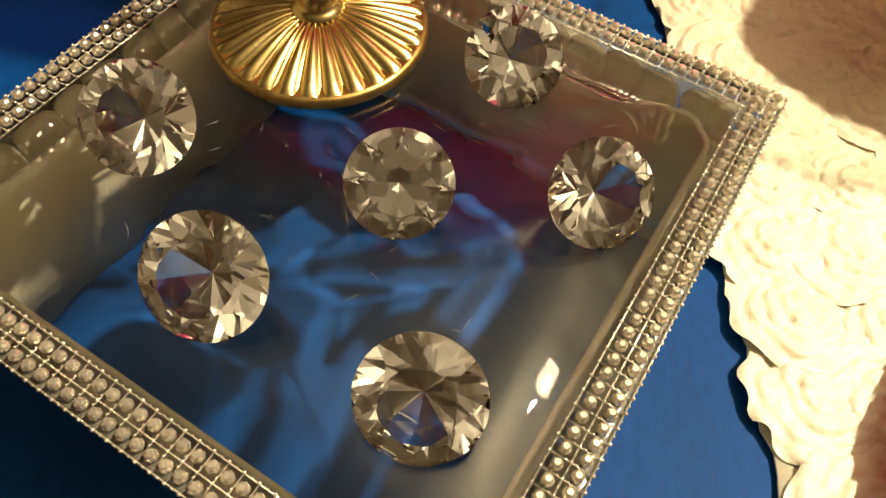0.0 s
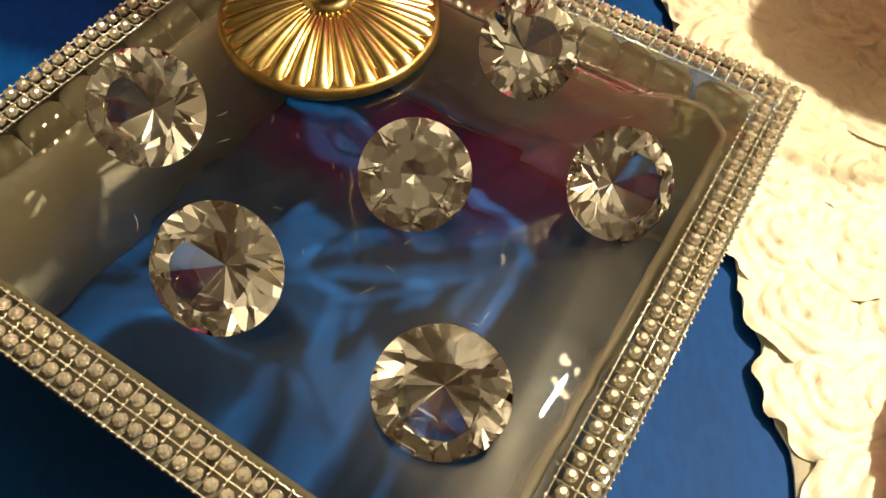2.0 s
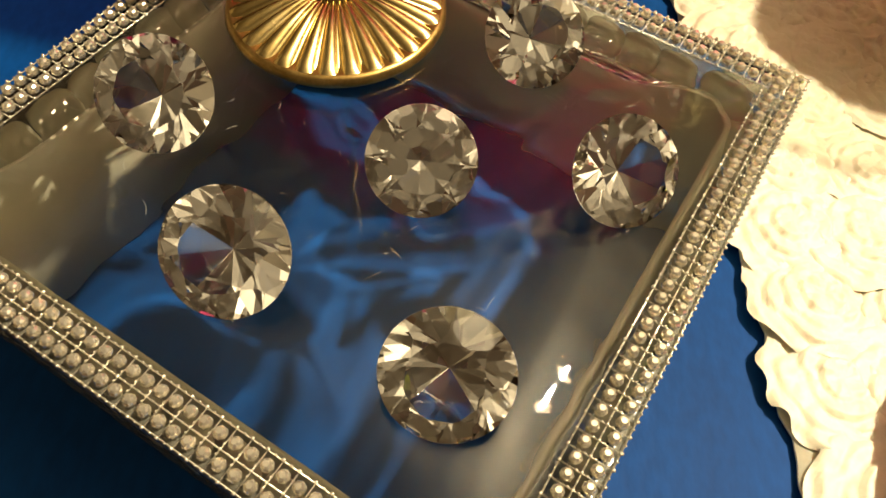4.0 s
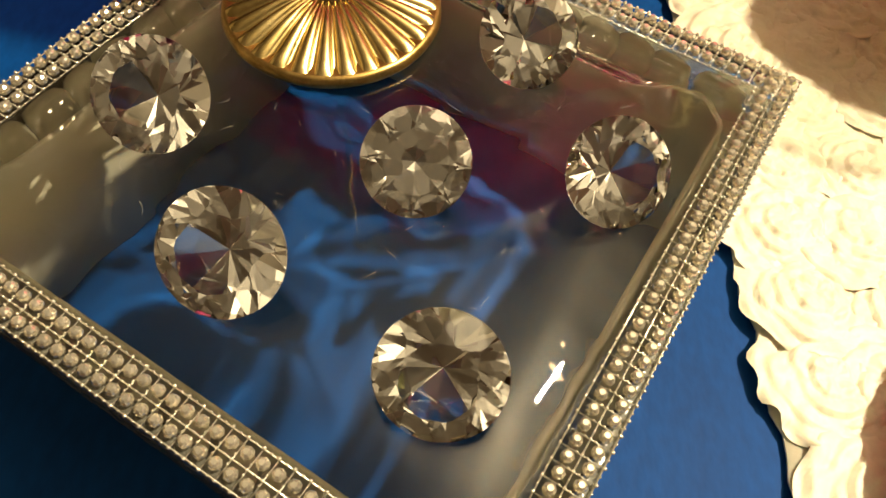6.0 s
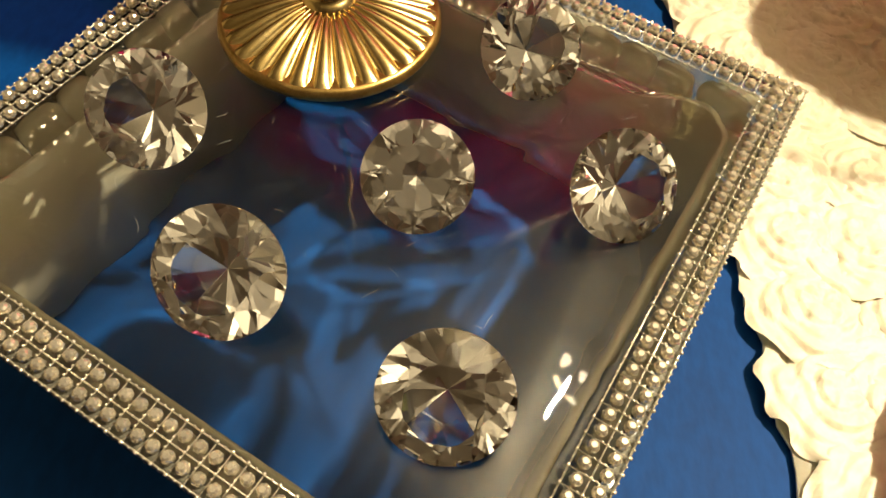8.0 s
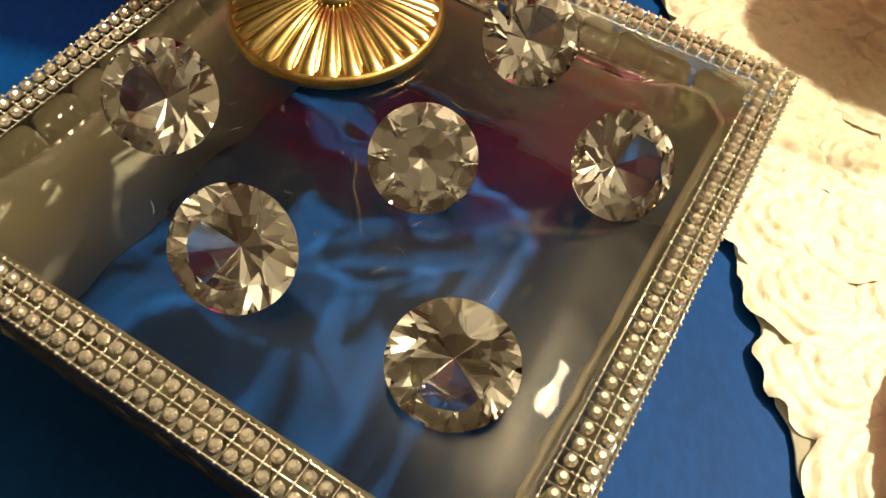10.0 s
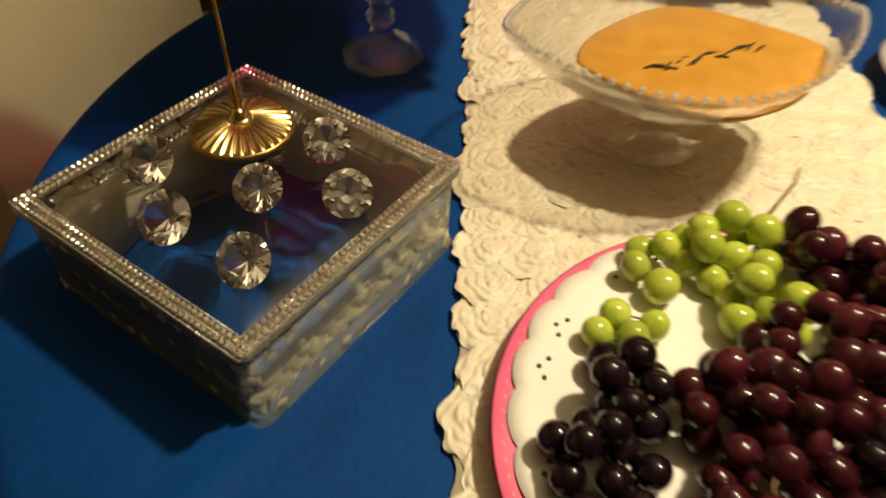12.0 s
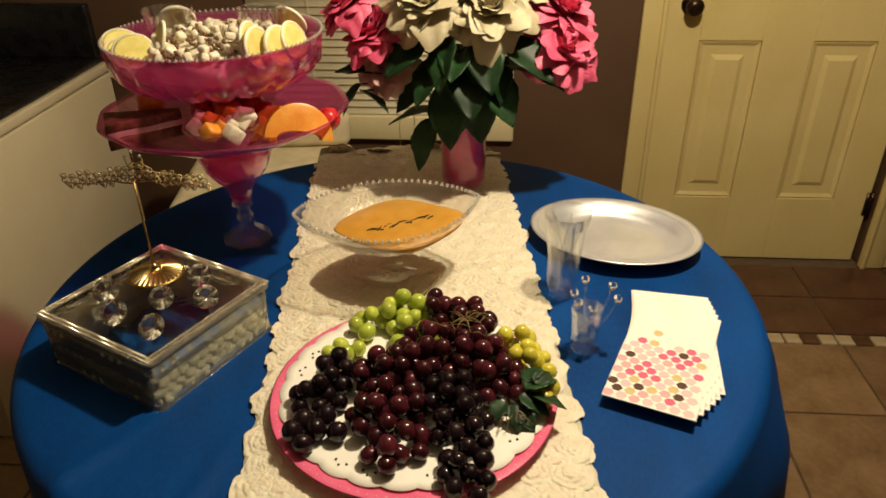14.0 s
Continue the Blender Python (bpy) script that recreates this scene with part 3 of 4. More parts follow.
for z, d in ((0.0638, 0.0030), (0.054, 0.0034), (0.034, 0.0040), (0.014, 0.0044), (0.008, 0.0040), (0.005, 0.0026), (0.0005, 0.0024)):
    rings.append(wob(square_ring(HX - d, HY - d, 0.008, z, NR), 0.002, 3))
rings += [square_ring(HX - 0.008, HY - 0.008, 0.008, 0.0003, NR)]
for d, r, z, amp in ((0.0062, 0.010, 0.005, 0.002), (0.0066, 0.010, 0.030, 0.002), (0.0062, 0.010, 0.0638, 0.002)):
    rings.append(wob(square_ring(HX - d, HY - d, r, z, NR), amp, 3))
rings.append(rings[0])
bm = loft(bmesh.new(), rings, False, False)
bmesh.ops.remove_doubles(bm, verts=bm.verts[:], dist=0.00001)
bmesh.ops.recalc_face_normals(bm, faces=bm.faces[:])
walls = part("glass_wall", bm, M["wall_glass"], gbox, "wavy glass side wall, tinted olive for refracted room light")
walls.visible_shadow = False
# Added liner: its pale tint stands for the light band under the lid.
rings = []
for z, d in ((0.002, 0.0185), (0.030, 0.0180), (0.0625, 0.0165), (0.0625, 0.0180), (0.030, 0.0200), (0.002, 0.0215), (0.002, 0.0185)):
    rings.append(wob(square_ring(HX - d, HY - d, 0.012, z, NR), 0.014, 5))
liner = part("inner_wall", loft(bmesh.new(), rings, False, False), M["edge_glass"], gbox, "added olive-grey glass liner, tinted for the pale band under the lid")
liner.cycles.is_caustics_receiver = True
rnd = random.Random(23)
bm = bmesh.new()
for k in range(34):
    x, y, a = rnd.uniform(-0.07, 0.07), rnd.uniform(-0.07, 0.07), rnd.uniform(0, 6.3)
    L, c = rnd.uniform(0.0012, 0.006), rnd.uniform(-0.8, 0.8)
    tube(bm, [(x + L * t * math.cos(a + c * t), y + L * t * math.sin(a + c * t), TOP + 0.00010) for t in (0, 0.33, 0.66, 1)], 0.00010, 0.00004, 4)
part("scratch", bm, M["pale_glass"], gbox, "fine pale scratches in the glass")["kind"] = "stuff"

peb = lathe([(0.004, -0.0036), (0.0085, -0.0022), (0.0105, 0.0), (0.0085, 0.0026), (0.004, 0.0040)], 14)
peb = part("pebble", peb, M["pebble"], gbox, "flattened clear glass pebble")
rnd = random.Random(8)
first = True
for side in range(4):
    ang = side * 90
    half, out = (HY, HX) if side % 2 == 0 else (HX, HY)
    for row, z in enumerate((0.0100, 0.0217, 0.0334, 0.0451, 0.0568)):
        n = 13
        for i in range(n):
            x = (i - (n - 1) / 2 + (0.25 if row % 2 else -0.25)) * 0.0152 + rnd.uniform(-0.0020, 0.0020)
            if abs(x) > half - 0.0115:
                continue
            m = pose(0, 0, 0, 0, 0, ang) @ pose(out - 0.0098 - 0.0008 * (row % 2), x, z, 0, 80 + rnd.uniform(-14, 14), rnd.uniform(-12, 12)) @ Matrix.Diagonal((rnd.uniform(0.72, 0.85), rnd.uniform(0.75, 0.95), 0.72, 1))
            if first:
                peb.matrix_basis, first = m, False
            else:
                same("pebble", peb.data, gbox, m).cycles.is_caustics_receiver = True

# bead trim along each edge of the lid
bead_bm = lathe([(0.0008, 0.0024), (0.0014, 0.0019), (0.00178, 0.0010), (0.0018, 0.0002), (0.0014, -0.0003)], 8, close=(True, True))
bead_me = None
for side in range(4):
    half, out = (HY, HX) if side % 2 == 0 else (HX, HY)
    base = pose(0, 0, TOP, 0, 0, side * 90)
    bm = bmesh.new()
    pitch = 0.0046
    n = int(2 * (half - 0.001) / pitch)
    xs = [(i - (n - 1) / 2) * pitch for i in range(n)]
    for off in (0.0005, 0.0063, 0.0121):
        tube(bm, [(out - off, -half + 0.0005, 0.0007), (out - off, half - 0.0005, 0.0007)], 0.00022, n=5)
    for x in xs:
        tube(bm, [(out - 0.0003, x + pitch / 2, 0.0007), (out - 0.0124, x + pitch / 2, 0.0007)], 0.00020, n=4)
        for off, r in ((0.0003, 0.00062), (0.0049, 0.00042), (0.0063, 0.00058), (0.0077, 0.00042), (0.0123, 0.00062)):
            join(bm, ball(r, 6, 4), Matrix.Translation((out - off, x + pitch / 2, 0.0011)))
        for off in (0.0003, 0.0063, 0.0123):
            join(bm, ball(0.00040, 5, 4), Matrix.Translation((out - off, x, 0.0009)))
    tr = part("bead_trim", bm, M["wire"], gbox, "champagne metal mesh strip set with faceted beads")
    tr.matrix_basis = base
    for row, off in enumerate((0.0034, 0.0092)):
        for x in xs:
            if bead_me is None:
                b = part("bead", bead_bm, M["bead"], tr, smooth=False)
                bead_me = b.data
                b.location = (out - off, x, 0.0008)
            else:
                same("bead", bead_me, tr, pose(out - off, x, 0.0008, 0, 0, (row * 37 + x * 9000) % 45))


# ---- crystal diamonds on the box ----
def brilliant(r):
    """A round brilliant cut from a disc by facet planes; the point at the origin."""
    deep, band = 0.87 * r, 0.035 * r
    bm = bmesh.new()
    bmesh.ops.create_cone(bm, cap_ends=True, segments=64, radius1=r, radius2=r, depth=3 * r)
    bmesh.ops.translate(bm, vec=(0, 0, deep), verts=bm.verts)

    def facet(az, slope, rad, z, up):
        a, q = radians(az), radians(slope)
        no = (math.sin(q) * math.cos(a), math.sin(q) * math.sin(a), up * math.cos(q))
        cutp = bmesh.ops.bisect_plane(bm, geom=bm.verts[:] + bm.edges[:] + bm.faces[:], dist=1e-8, plane_co=(rad * math.cos(a), rad * math.sin(a), z), plane_no=no, clear_outer=True)
        rim = [e for e in cutp["geom_cut"] if isinstance(e, bmesh.types.BMEdge)]
        bmesh.ops.holes_fill(bm, edges=rim, sides=0)

    for k in range(8):
        facet(45 * k, 41.0, r, deep, -1)
        facet(45 * k, 34.0, r, deep + band, 1)
    for k in range(16):
        facet(22.5 * k + 11.25, 42.6, r, deep, -1)
        facet(22.5 * k + 11.25, 40.5, r, deep + band, 1)
    top = deep + band + 0.285 * r
    bmesh.ops.bisect_plane(bm, geom=bm.verts[:] + bm.edges[:] + bm.faces[:], dist=1e-8, plane_co=(0, 0, top), plane_no=(0, 0, 1), clear_outer=True)
    bmesh.ops.holes_fill(bm, edges=[e for e in bm.edges if e.is_boundary], sides=0)
    for k in range(8):
        facet(45 * k + 22.5, 21.0, 0.555 * r, top, 1)
    bmesh.ops.remove_doubles(bm, verts=bm.verts[:], dist=r * 1e-4)
    bmesh.ops.recalc_face_normals(bm, faces=bm.faces[:])
    return bm


SURF = 0.7515 + TOP + 0.0003
gems = [((-0.084, 0.142), 0.0170, 8), ((-0.050, 0.093), 0.0172, -4), ((-0.005, 0.130), 0.0158, 10), ((0.009, 0.068), 0.0165, -6), ((0.052, 0.135), 0.0160, 22), ((0.024, 0.185), 0.0162, 16)]
first = None
for (x, y), r, az in gems:
    tilt = 90 - math.degrees(math.atan2(1, 0.87))
    roll = Matrix.Rotation(radians(az), 4, "Z") @ Matrix.Rotation(radians(tilt), 4, "X") @ Matrix.Rotation(radians(az * 5 + 11), 4, "Z")
    c = roll @ Vector((0, 0, 0.87 * r))
    m = Matrix.Translation((x - c.x, y - c.y, SURF + 0.0002)) @ roll
    if first is None:
        first = part("crystal_diamond", brilliant(0.0165), M["crystal"], None, smooth=False)
        tagged(first, "clear faceted diamond-shaped crystal lying on the glass box", "crystal", "crystals on the glass box")
        first.matrix_basis = m @ Matrix.Diagonal((*[r / 0.0165] * 3, 1))
    else:
        ob = copy_thing(first, m)
        ob.matrix_basis = m @ Matrix.Diagonal((*[r / 0.0165] * 3, 1))


# ---- gold stand with jewelled ornament ----
stand = thing("ornament_stand", "gold pleated metal stand with jewelled openwork ornament on glass box", "ornament", (-0.0425, 0.1985, SURF + 0.0005))
FL = 28


rings = []
for f in (0.0, 0.03, 0.06, 0.1, 0.2, 0.3, 0.4, 0.5, 0.6, 0.7, 0.8, 0.9, 1.0):
    r = 0.0362 - 0.0285 * f
    ring = []
    for k in range(FL * 8):
        a = 2 * math.pi * k / (FL * 8)
        w = abs(math.sin(a * FL / 2))
        ring.append((r * math.cos(a), r * math.sin(a), 0.0035 + 0.0068 * math.sin(f * math.pi / 2) ** 1.1 + 0.0030 * (w ** 0.7 - 0.5) * (1 - 0.55 * f) * min(1.0, 0.25 + f * 8)))
    rings.append(ring)
dome = part("pleated_base", loft(bmesh.new(), rings, False, True), M["gold"], stand)
part("base_rim", lathe([(0.0352, 0.0), (0.0368, 0.0005), (0.0372, 0.0018), (0.0367, 0.0034), (0.0356, 0.0046), (0.0346, 0.0042)], 72, wave=lambda a, i: 1 + (0.006 * math.sin(a * 60) if i == 2 else 0)), M["gold_dark"], stand, "beaded gold rim")
part("collar", lathe([(0.0092, 0.0092), (0.0094, 0.0106), (0.0070, 0.0119), (0.0055, 0.0139), (0.0058, 0.0152), (0.0036, 0.0174), (0.0020, 0.0194)], 28), M["gold"], stand)
part("stem", tube(bmesh.new(), [(0, 0, 0.016), (0, 0, 0.08), (0, 0, 0.139)], 0.0016, 0.0013, 8), M["gold_dark"], stand)

orn = bmesh.new()
rnd = random.Random(12)
stones = []
for i in range(-9, 10):
    x = i * 0.0100
    zc = 0.139 + 0.003 * math.sin(i * 1.7) + (0.010 * math.exp(-(i / 2.5) ** 2))
    y = 0.012 - 0.00012 * i * i
    R = 0.0058 + 0.0020 * math.exp(-(i / 2.2) ** 2)
    for t, (dx, dz, rr) in enumerate(((0, 0, R), (0.004, -0.006, R * 0.7), (-0.003, 0.007, R * 0.6))):
        pts = [(x + dx + rr * math.cos(q), y + 0.002 * math.sin(2 * q), zc + dz + rr * math.sin(q)) for q in [2 * math.pi * k / 10 for k in range(11)]]
        tube(orn, pts, 0.00075, n=5)
        stones.append((x + dx, y - 0.0015, zc + dz))
pts = [(x * 0.0100, 0.012 - 0.00012 * x * x, 0.134 + 0.002 * math.sin(x * 1.2)) for x in range(-9, 10)]
tube(orn, pts, 0.0010, n=6)
for i in (-1, 0, 1):
    tube(orn, [(i * 0.008, 0.012, 0.15), (i * 0.012, 0.012, 0.168), (i * 0.010, 0.011, 0.176 - abs(i) * 0.006)], 0.0009, n=5)
    stones.append((i * 0.010, 0.010, 0.177 - abs(i) * 0.006))
part("openwork", orn, M["gold"], stand, "gold wire openwork")
stone = None
for p in stones:
    if stone is None:
        stone = part("rhinestone", lathe([(0.0012, 0.0016), (0.0024, 0.0006), (0.0022, -0.0008)], 8), M["bead"], stand, smooth=False)
        stone.matrix_basis = pose(*p, 90)
    else:
        same("rhinestone", stone.data, stand, pose(*p, 90 + rnd.uniform(-20, 20), 0, rnd.uniform(-20, 20)))


# ---- pink charger, doily and grapes ----
PL = Vector((0.3265, 0.046, 0.767))
plate = thing("charger_plate", "round pink charger plate with a dotted rim on the ivory runner", "plate", PL)
part("plate_body", lathe([(0.105, 0.0005), (0.110, 0.0), (0.125, 0.002), (0.164, 0.0055), (0.1670, 0.0068), (0.1690, 0.0078), (0.1670, 0.0086), (0.156, 0.0068), (0.130, 0.0040), (0.105, 0.0030)], 96), M["pink_plate"], plate)
dot = part("rim_dot", ball(0.0011, 8, 5, (1, 1, 0.5)), M["petal_pale"], plate)
dot.location = (0.1620, 0, 0.0076)
for i in range(1, 100):
    a = 2 * math.pi * i / 100
    same("rim_dot", dot.data, plate, pose(0.1620 * math.cos(a), 0.1620 * math.sin(a), 0.0076))
doily = thing("paper_doily", "white paper doily with a scalloped pierced edge on the pink plate", "doily", (PL.x + 0.001, PL.y + 0.006, PL.z + 0.0075))
SC = 26


def scallop(a):
    return 0.1565 + 0.0045 * abs(math.sin(a * SC / 2)) ** 0.7


rings = [[(r * scallop(a) * math.cos(a), r * scallop(a) * math.sin(a), 0.0012 * max(0, r - 0.8) * 5 + 0.0008 * math.sin(a * 7)) for a in [2 * math.pi * k / 312 for k in range(312)]] for r in (0.3, 0.8, 0.93, 1.0)]
bm = loft(bmesh.new(), rings, True, False)
part("paper", thicken(bm, 0.0005), M["paper"], doily)
# Solid dark discs: the shade inside the pierced holes is their colour.
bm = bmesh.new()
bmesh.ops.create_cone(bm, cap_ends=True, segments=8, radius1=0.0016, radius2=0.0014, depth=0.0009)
hole = part("piercing", bm, M["herb"], doily, "small dark disc painted for a shaded hole")
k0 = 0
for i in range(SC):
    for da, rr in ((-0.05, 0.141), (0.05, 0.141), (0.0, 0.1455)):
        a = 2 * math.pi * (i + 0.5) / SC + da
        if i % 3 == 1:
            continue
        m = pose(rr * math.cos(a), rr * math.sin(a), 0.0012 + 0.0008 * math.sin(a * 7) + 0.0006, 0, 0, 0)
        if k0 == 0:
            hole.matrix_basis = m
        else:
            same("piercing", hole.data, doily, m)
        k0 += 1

FLOOR = PL.z + 0.0090
taken = []


def bunch(label, material, blobs, number, r, seed, long=1.12, tail=None):
    """Grapes packed by chance within ellipsoids (x, y, half sizes, height), with stalks between them."""
    rnd = random.Random(seed)
    top = thing("grape_bunch", label, "grapes", (blobs[0][0], blobs[0][1], FLOOR), 0, "grapes on the plate")
    base = Vector(top.location)
    g = None
    put = []
    tries = 0
    while len(put) < number and tries < 9000:
        tries += 1
        bx, by, hx, hy, hz = blobs[rnd.randrange(len(blobs))]
        x, y = rnd.uniform(-1, 1), rnd.uniform(-1, 1)
        if x * x + y * y > 1:
            continue
        lim = hz * math.sqrt(max(0, 1 - 0.75 * (x * x + y * y)))
        q = r * rnd.uniform(0.90, 1.08)
        z = FLOOR + q + rnd.choice((0.0, 0.35, 0.75, 1.0)) * max(0, lim - 2 * q)
        p = Vector((bx + x * hx, by + y * hy, z))
        if any((p - o).length < (q + s) * 0.90 for o, s in taken):
            continue
        taken.append((p, q))
        put.append(p)
        m = Matrix.Translation(p - base) @ Euler((rnd.uniform(-0.7, 0.7), rnd.uniform(-0.7, 0.7), rnd.uniform(0, 3.1))).to_matrix().to_4x4() @ Matrix.Diagonal((q / r, q / r, q / r, 1))
        if g is None:
            g = part("grape", ball(r, 16, 10, (1, 1, long)), material, top)
            g.matrix_basis = m
        else:
            same("grape", g.data, top, m)
    bm = bmesh.new()
    for i, p in enumerate(put):
        near = sorted(put, key=lambda o: (o - p).length)[1:3]
        for o in near[:1 + i % 2]:
            mid = (p + o) / 2 + Vector((rnd.uniform(-0.004, 0.004), rnd.uniform(-0.004, 0.004), 0.003))
            tube(bm, [p - base, mid - base, o - base], 0.0008, n=5)
    if tail:
        tube(bm, [Vector(t) - base for t in tail], 0.0016, 0.0009, 6)
    part("stalk", bm, M["stalk"], top, "thin brown stalks")
    return top


bunch("bunch of pale green grapes on a white doily", M["grape_green"], [(0.262, 0.158, 0.028, 0.022, 0.036), (0.300, 0.172, 0.034, 0.030, 0.052), (0.318, 0.130, 0.026, 0.022, 0.050), (0.230, 0.100, 0.022, 0.014, 0.024)], 30, 0.0108, 2, 1.1,
      [(0.318, 0.190, 0.800), (0.330, 0.205, 0.812), (0.342, 0.222, 0.818), (0.345, 0.232, 0.824)])
bunch("bunch of dark red grapes heaped in the middle of the plate", M["grape_red"], [(0.345, 0.165, 0.030, 0.030, 0.060), (0.385, 0.140, 0.032, 0.036, 0.066), (0.400, 0.088, 0.034, 0.036, 0.062), (0.345, 0.085, 0.040, 0.036, 0.066), (0.425, 0.050, 0.028, 0.034, 0.050)], 84, 0.0109, 5, 1.18)
bunch("bunch of dusky red grapes hanging towards the plate's rim", M["grape_red"], [(0.295, 0.040, 0.034, 0.036, 0.060), (0.305, -0.010, 0.040, 0.040, 0.056), (0.318, -0.058, 0.030, 0.030, 0.042), (0.322, 0.045, 0.036, 0.034, 0.064)], 76, 0.0109, 7, 1.15)
bunch("bunch of glossy black grapes near the plate's edge", M["grape_black"], [(0.235, 0.052, 0.024, 0.026, 0.046), (0.220, 0.010, 0.026, 0.030, 0.040), (0.224, -0.036, 0.030, 0.026, 0.034)], 44, 0.0110, 9, 1.12)
bunch("bunch of glossy black grapes reaching over the plate's rim", M["grape_black"], [(0.372, 0.012, 0.032, 0.030, 0.058), (0.388, -0.030, 0.034, 0.032, 0.050), (0.395, -0.078, 0.028, 0.030, 0.040), (0.400, -0.108, 0.022, 0.020, 0.030)], 62, 0.0108, 11, 1.12)
bunch("bunch of yellow-green grapes beside the red ones", M["grape_yellow"], [(0.444, 0.118, 0.026, 0.028, 0.044), (0.462, 0.082, 0.026, 0.028, 0.044), (0.470, 0.045, 0.022, 0.026, 0.034)], 30, 0.0105, 13, 1.1)


def leaf_mesh(length, width, curl=0.25, fold=0.18, jag=0.0, nu=10, nv=6):
    def f(u, v):
        w = width * (math.sin(math.pi * min(1, u ** 0.8)) ** 0.9) * (1 + jag * math.sin(u * 40)) + 0.0005
        y = (v - 0.5) * w
        return (u * length, y, -curl * length * u * u + fold * abs(y) + 0.03 * length * math.sin(u * 14) * (abs(v - 0.5)))
    return thicken(sheet(bmesh.new(), f, nu, nv), 0.0005)


web = thing("grape_stalk", "thin bare brown grape stalk lying over the red grapes", "stalk", (0.385, 0.100, FLOOR + 0.062))
rnd = random.Random(40)
bm = bmesh.new()
for k in range(11):
    a = rnd.uniform(0, 6.28)
    L = rnd.uniform(0.016, 0.034)
    x, y = rnd.uniform(-0.022, 0.026), rnd.uniform(-0.030, 0.026)
    pts = [(x, y, 0.004 - 6 * (x * x + y * y)), (x + 0.5 * L * math.cos(a), y + 0.5 * L * math.sin(a), 0.007 - 6 * (x * x + y * y)), (x + L * math.cos(a + 0.4), y + L * math.sin(a + 0.4), -0.004 - 6 * (x * x + y * y))]
    tube(bm, pts, 0.0007, 0.0005, 5)
    tube(bm, [(0, 0, 0.003), ((x) * 0.5, y * 0.5, 0.006), pts[0]], 0.0009, 0.0006, 5)
part("branch", bm, M["stalk"], web)["kind"] = "stuff"


sprig = thing("leaf_sprig", "dark green leaf sprig tucked beside the grapes", "leaves", (0.455, 0.015, FLOOR + 0.012))
rnd = random.Random(4)
for i, (x, y, z, a, tilt, L) in enumerate([(0.000, 0.010, 0.012, 30, -14, 0.042), (0.005, 0.018, 0.014, 75, -10, 0.036), (-0.006, 0.004, 0.008, -25, 4, 0.040), (-0.010, -0.006, 0.004, -80, 8, 0.034), (0.010, 0.000, 0.010, -5, 0, 0.038), (-0.02, -0.004, 0.004, -130, 8, 0.030), (-0.004, -0.012, 0.0, -60, 6, 0.028), (0.012, 0.014, 0.016, 50, -12, 0.030)]):
    lf = part("leaf", leaf_mesh(L, L * 0.75, 0.3, 0.25, 0.12), M["leaf"], sprig)
    lf.matrix_basis = pose(x, y, z, rnd.uniform(-20, 20), tilt, a)
bm = bmesh.new()
for k in range(9):
    a = k * 0.7
    tube(bm, [(-0.008, -0.012, 0.0), (-0.012 + 0.012 * math.cos(a), -0.026 + 0.008 * math.sin(a), 0.004), (-0.010 + 0.020 * math.cos(a), -0.030 + 0.010 * math.sin(a * 1.3), -0.004)], 0.0006, n=4)
part("tendril", bm, M["stalk"], sprig, "thin curled tendrils")


# ---- boat-shaped glass dish with dip ----
BW = Vector((0.262, 0.322, 0.7635))
dish = thing("glass_dish", "pointed oval pressed glass dish with a beaded rim, holding orange dip", "dish", BW, 15.5)
LA, LB = 0.136, 0.098


def boat(a, k):
    """A pointed oval, k from 0 to 1 from the foot to the rim."""
    c, s = math.cos(a), math.sin(a)
    return (LA * k * c, LB * k * math.copysign(abs(s) ** 1.55, s))


NB = 120
prof = [(0.28, 0.0), (0.30, 0.002), (0.14, 0.008), (0.11, 0.030), (0.20, 0.046), (0.52, 0.058), (0.80, 0.078), (0.95, 0.098), (1.0, 0.107), (0.985, 0.109), (0.935, 0.099), (0.785, 0.081), (0.51, 0.062), (0.20, 0.052)]
rings = []
for i, (k, z) in enumerate(prof):
    ring = []
    for j in range(NB):
        a = 2 * math.pi * j / NB
        x, y = boat(a, k * (1 + (0.010 * math.sin(a * 30) if 4 < i < 9 else 0)))
        ring.append((x, y, z + 0.006 * (abs(x) / LA) ** 2 * (k > 0.6)))
    rings.append(ring)
part("bowl", loft(bmesh.new(), rings), M["dish"], dish, "clear pressed glass")
bd = None
for j in range(84):
    a = 2 * math.pi * j / 84
    x, y = boat(a, 0.995)
    m = pose(x, y, 0.1105 + 0.006 * (abs(x) / LA) ** 2)
    if bd is None:
        bd = part("rim_bead", ball(0.0028, 8, 6), M["pale_glass"], dish)
        bd.matrix_basis = m
    else:
        same("rim_bead", bd.data, dish, m)
dip = thing("orange_dip", "smooth orange dip with dark herb streak in glass dish", "dip", BW + Vector((0.016, -0.004, 0)), 15.5)
rings = []
for k, z in ((0.26, 0.0580), (0.50, 0.0650), (0.70, 0.0775), (0.82, 0.0880), (0.80, 0.0896), (0.45, 0.0906), (0.2, 0.0914)):
    rings.append([(x * (0.96 if x > 0 else 0.90) * (0.97 + 0.03 * math.sin(3 * a)), y * (0.98 + 0.03 * math.sin(4 * a + 1)), z + 0.0012 * math.sin(a * 5 + k * 9)) for a in [2 * math.pi * j / 72 for j in range(72)] for x, y in [boat(a, k * 0.97)]])
part("dip_body", loft(bmesh.new(), rings), M["dip"], dip)
bm = bmesh.new()
rnd = random.Random(3)
for i in range(16):
    t = i / 15
    x, y = -0.040 + 0.085 * t + rnd.uniform(-0.003, 0.003), -0.014 + 0.020 * t + rnd.uniform(-0.004, 0.004)
    a = rnd.uniform(-0.3, 0.9)
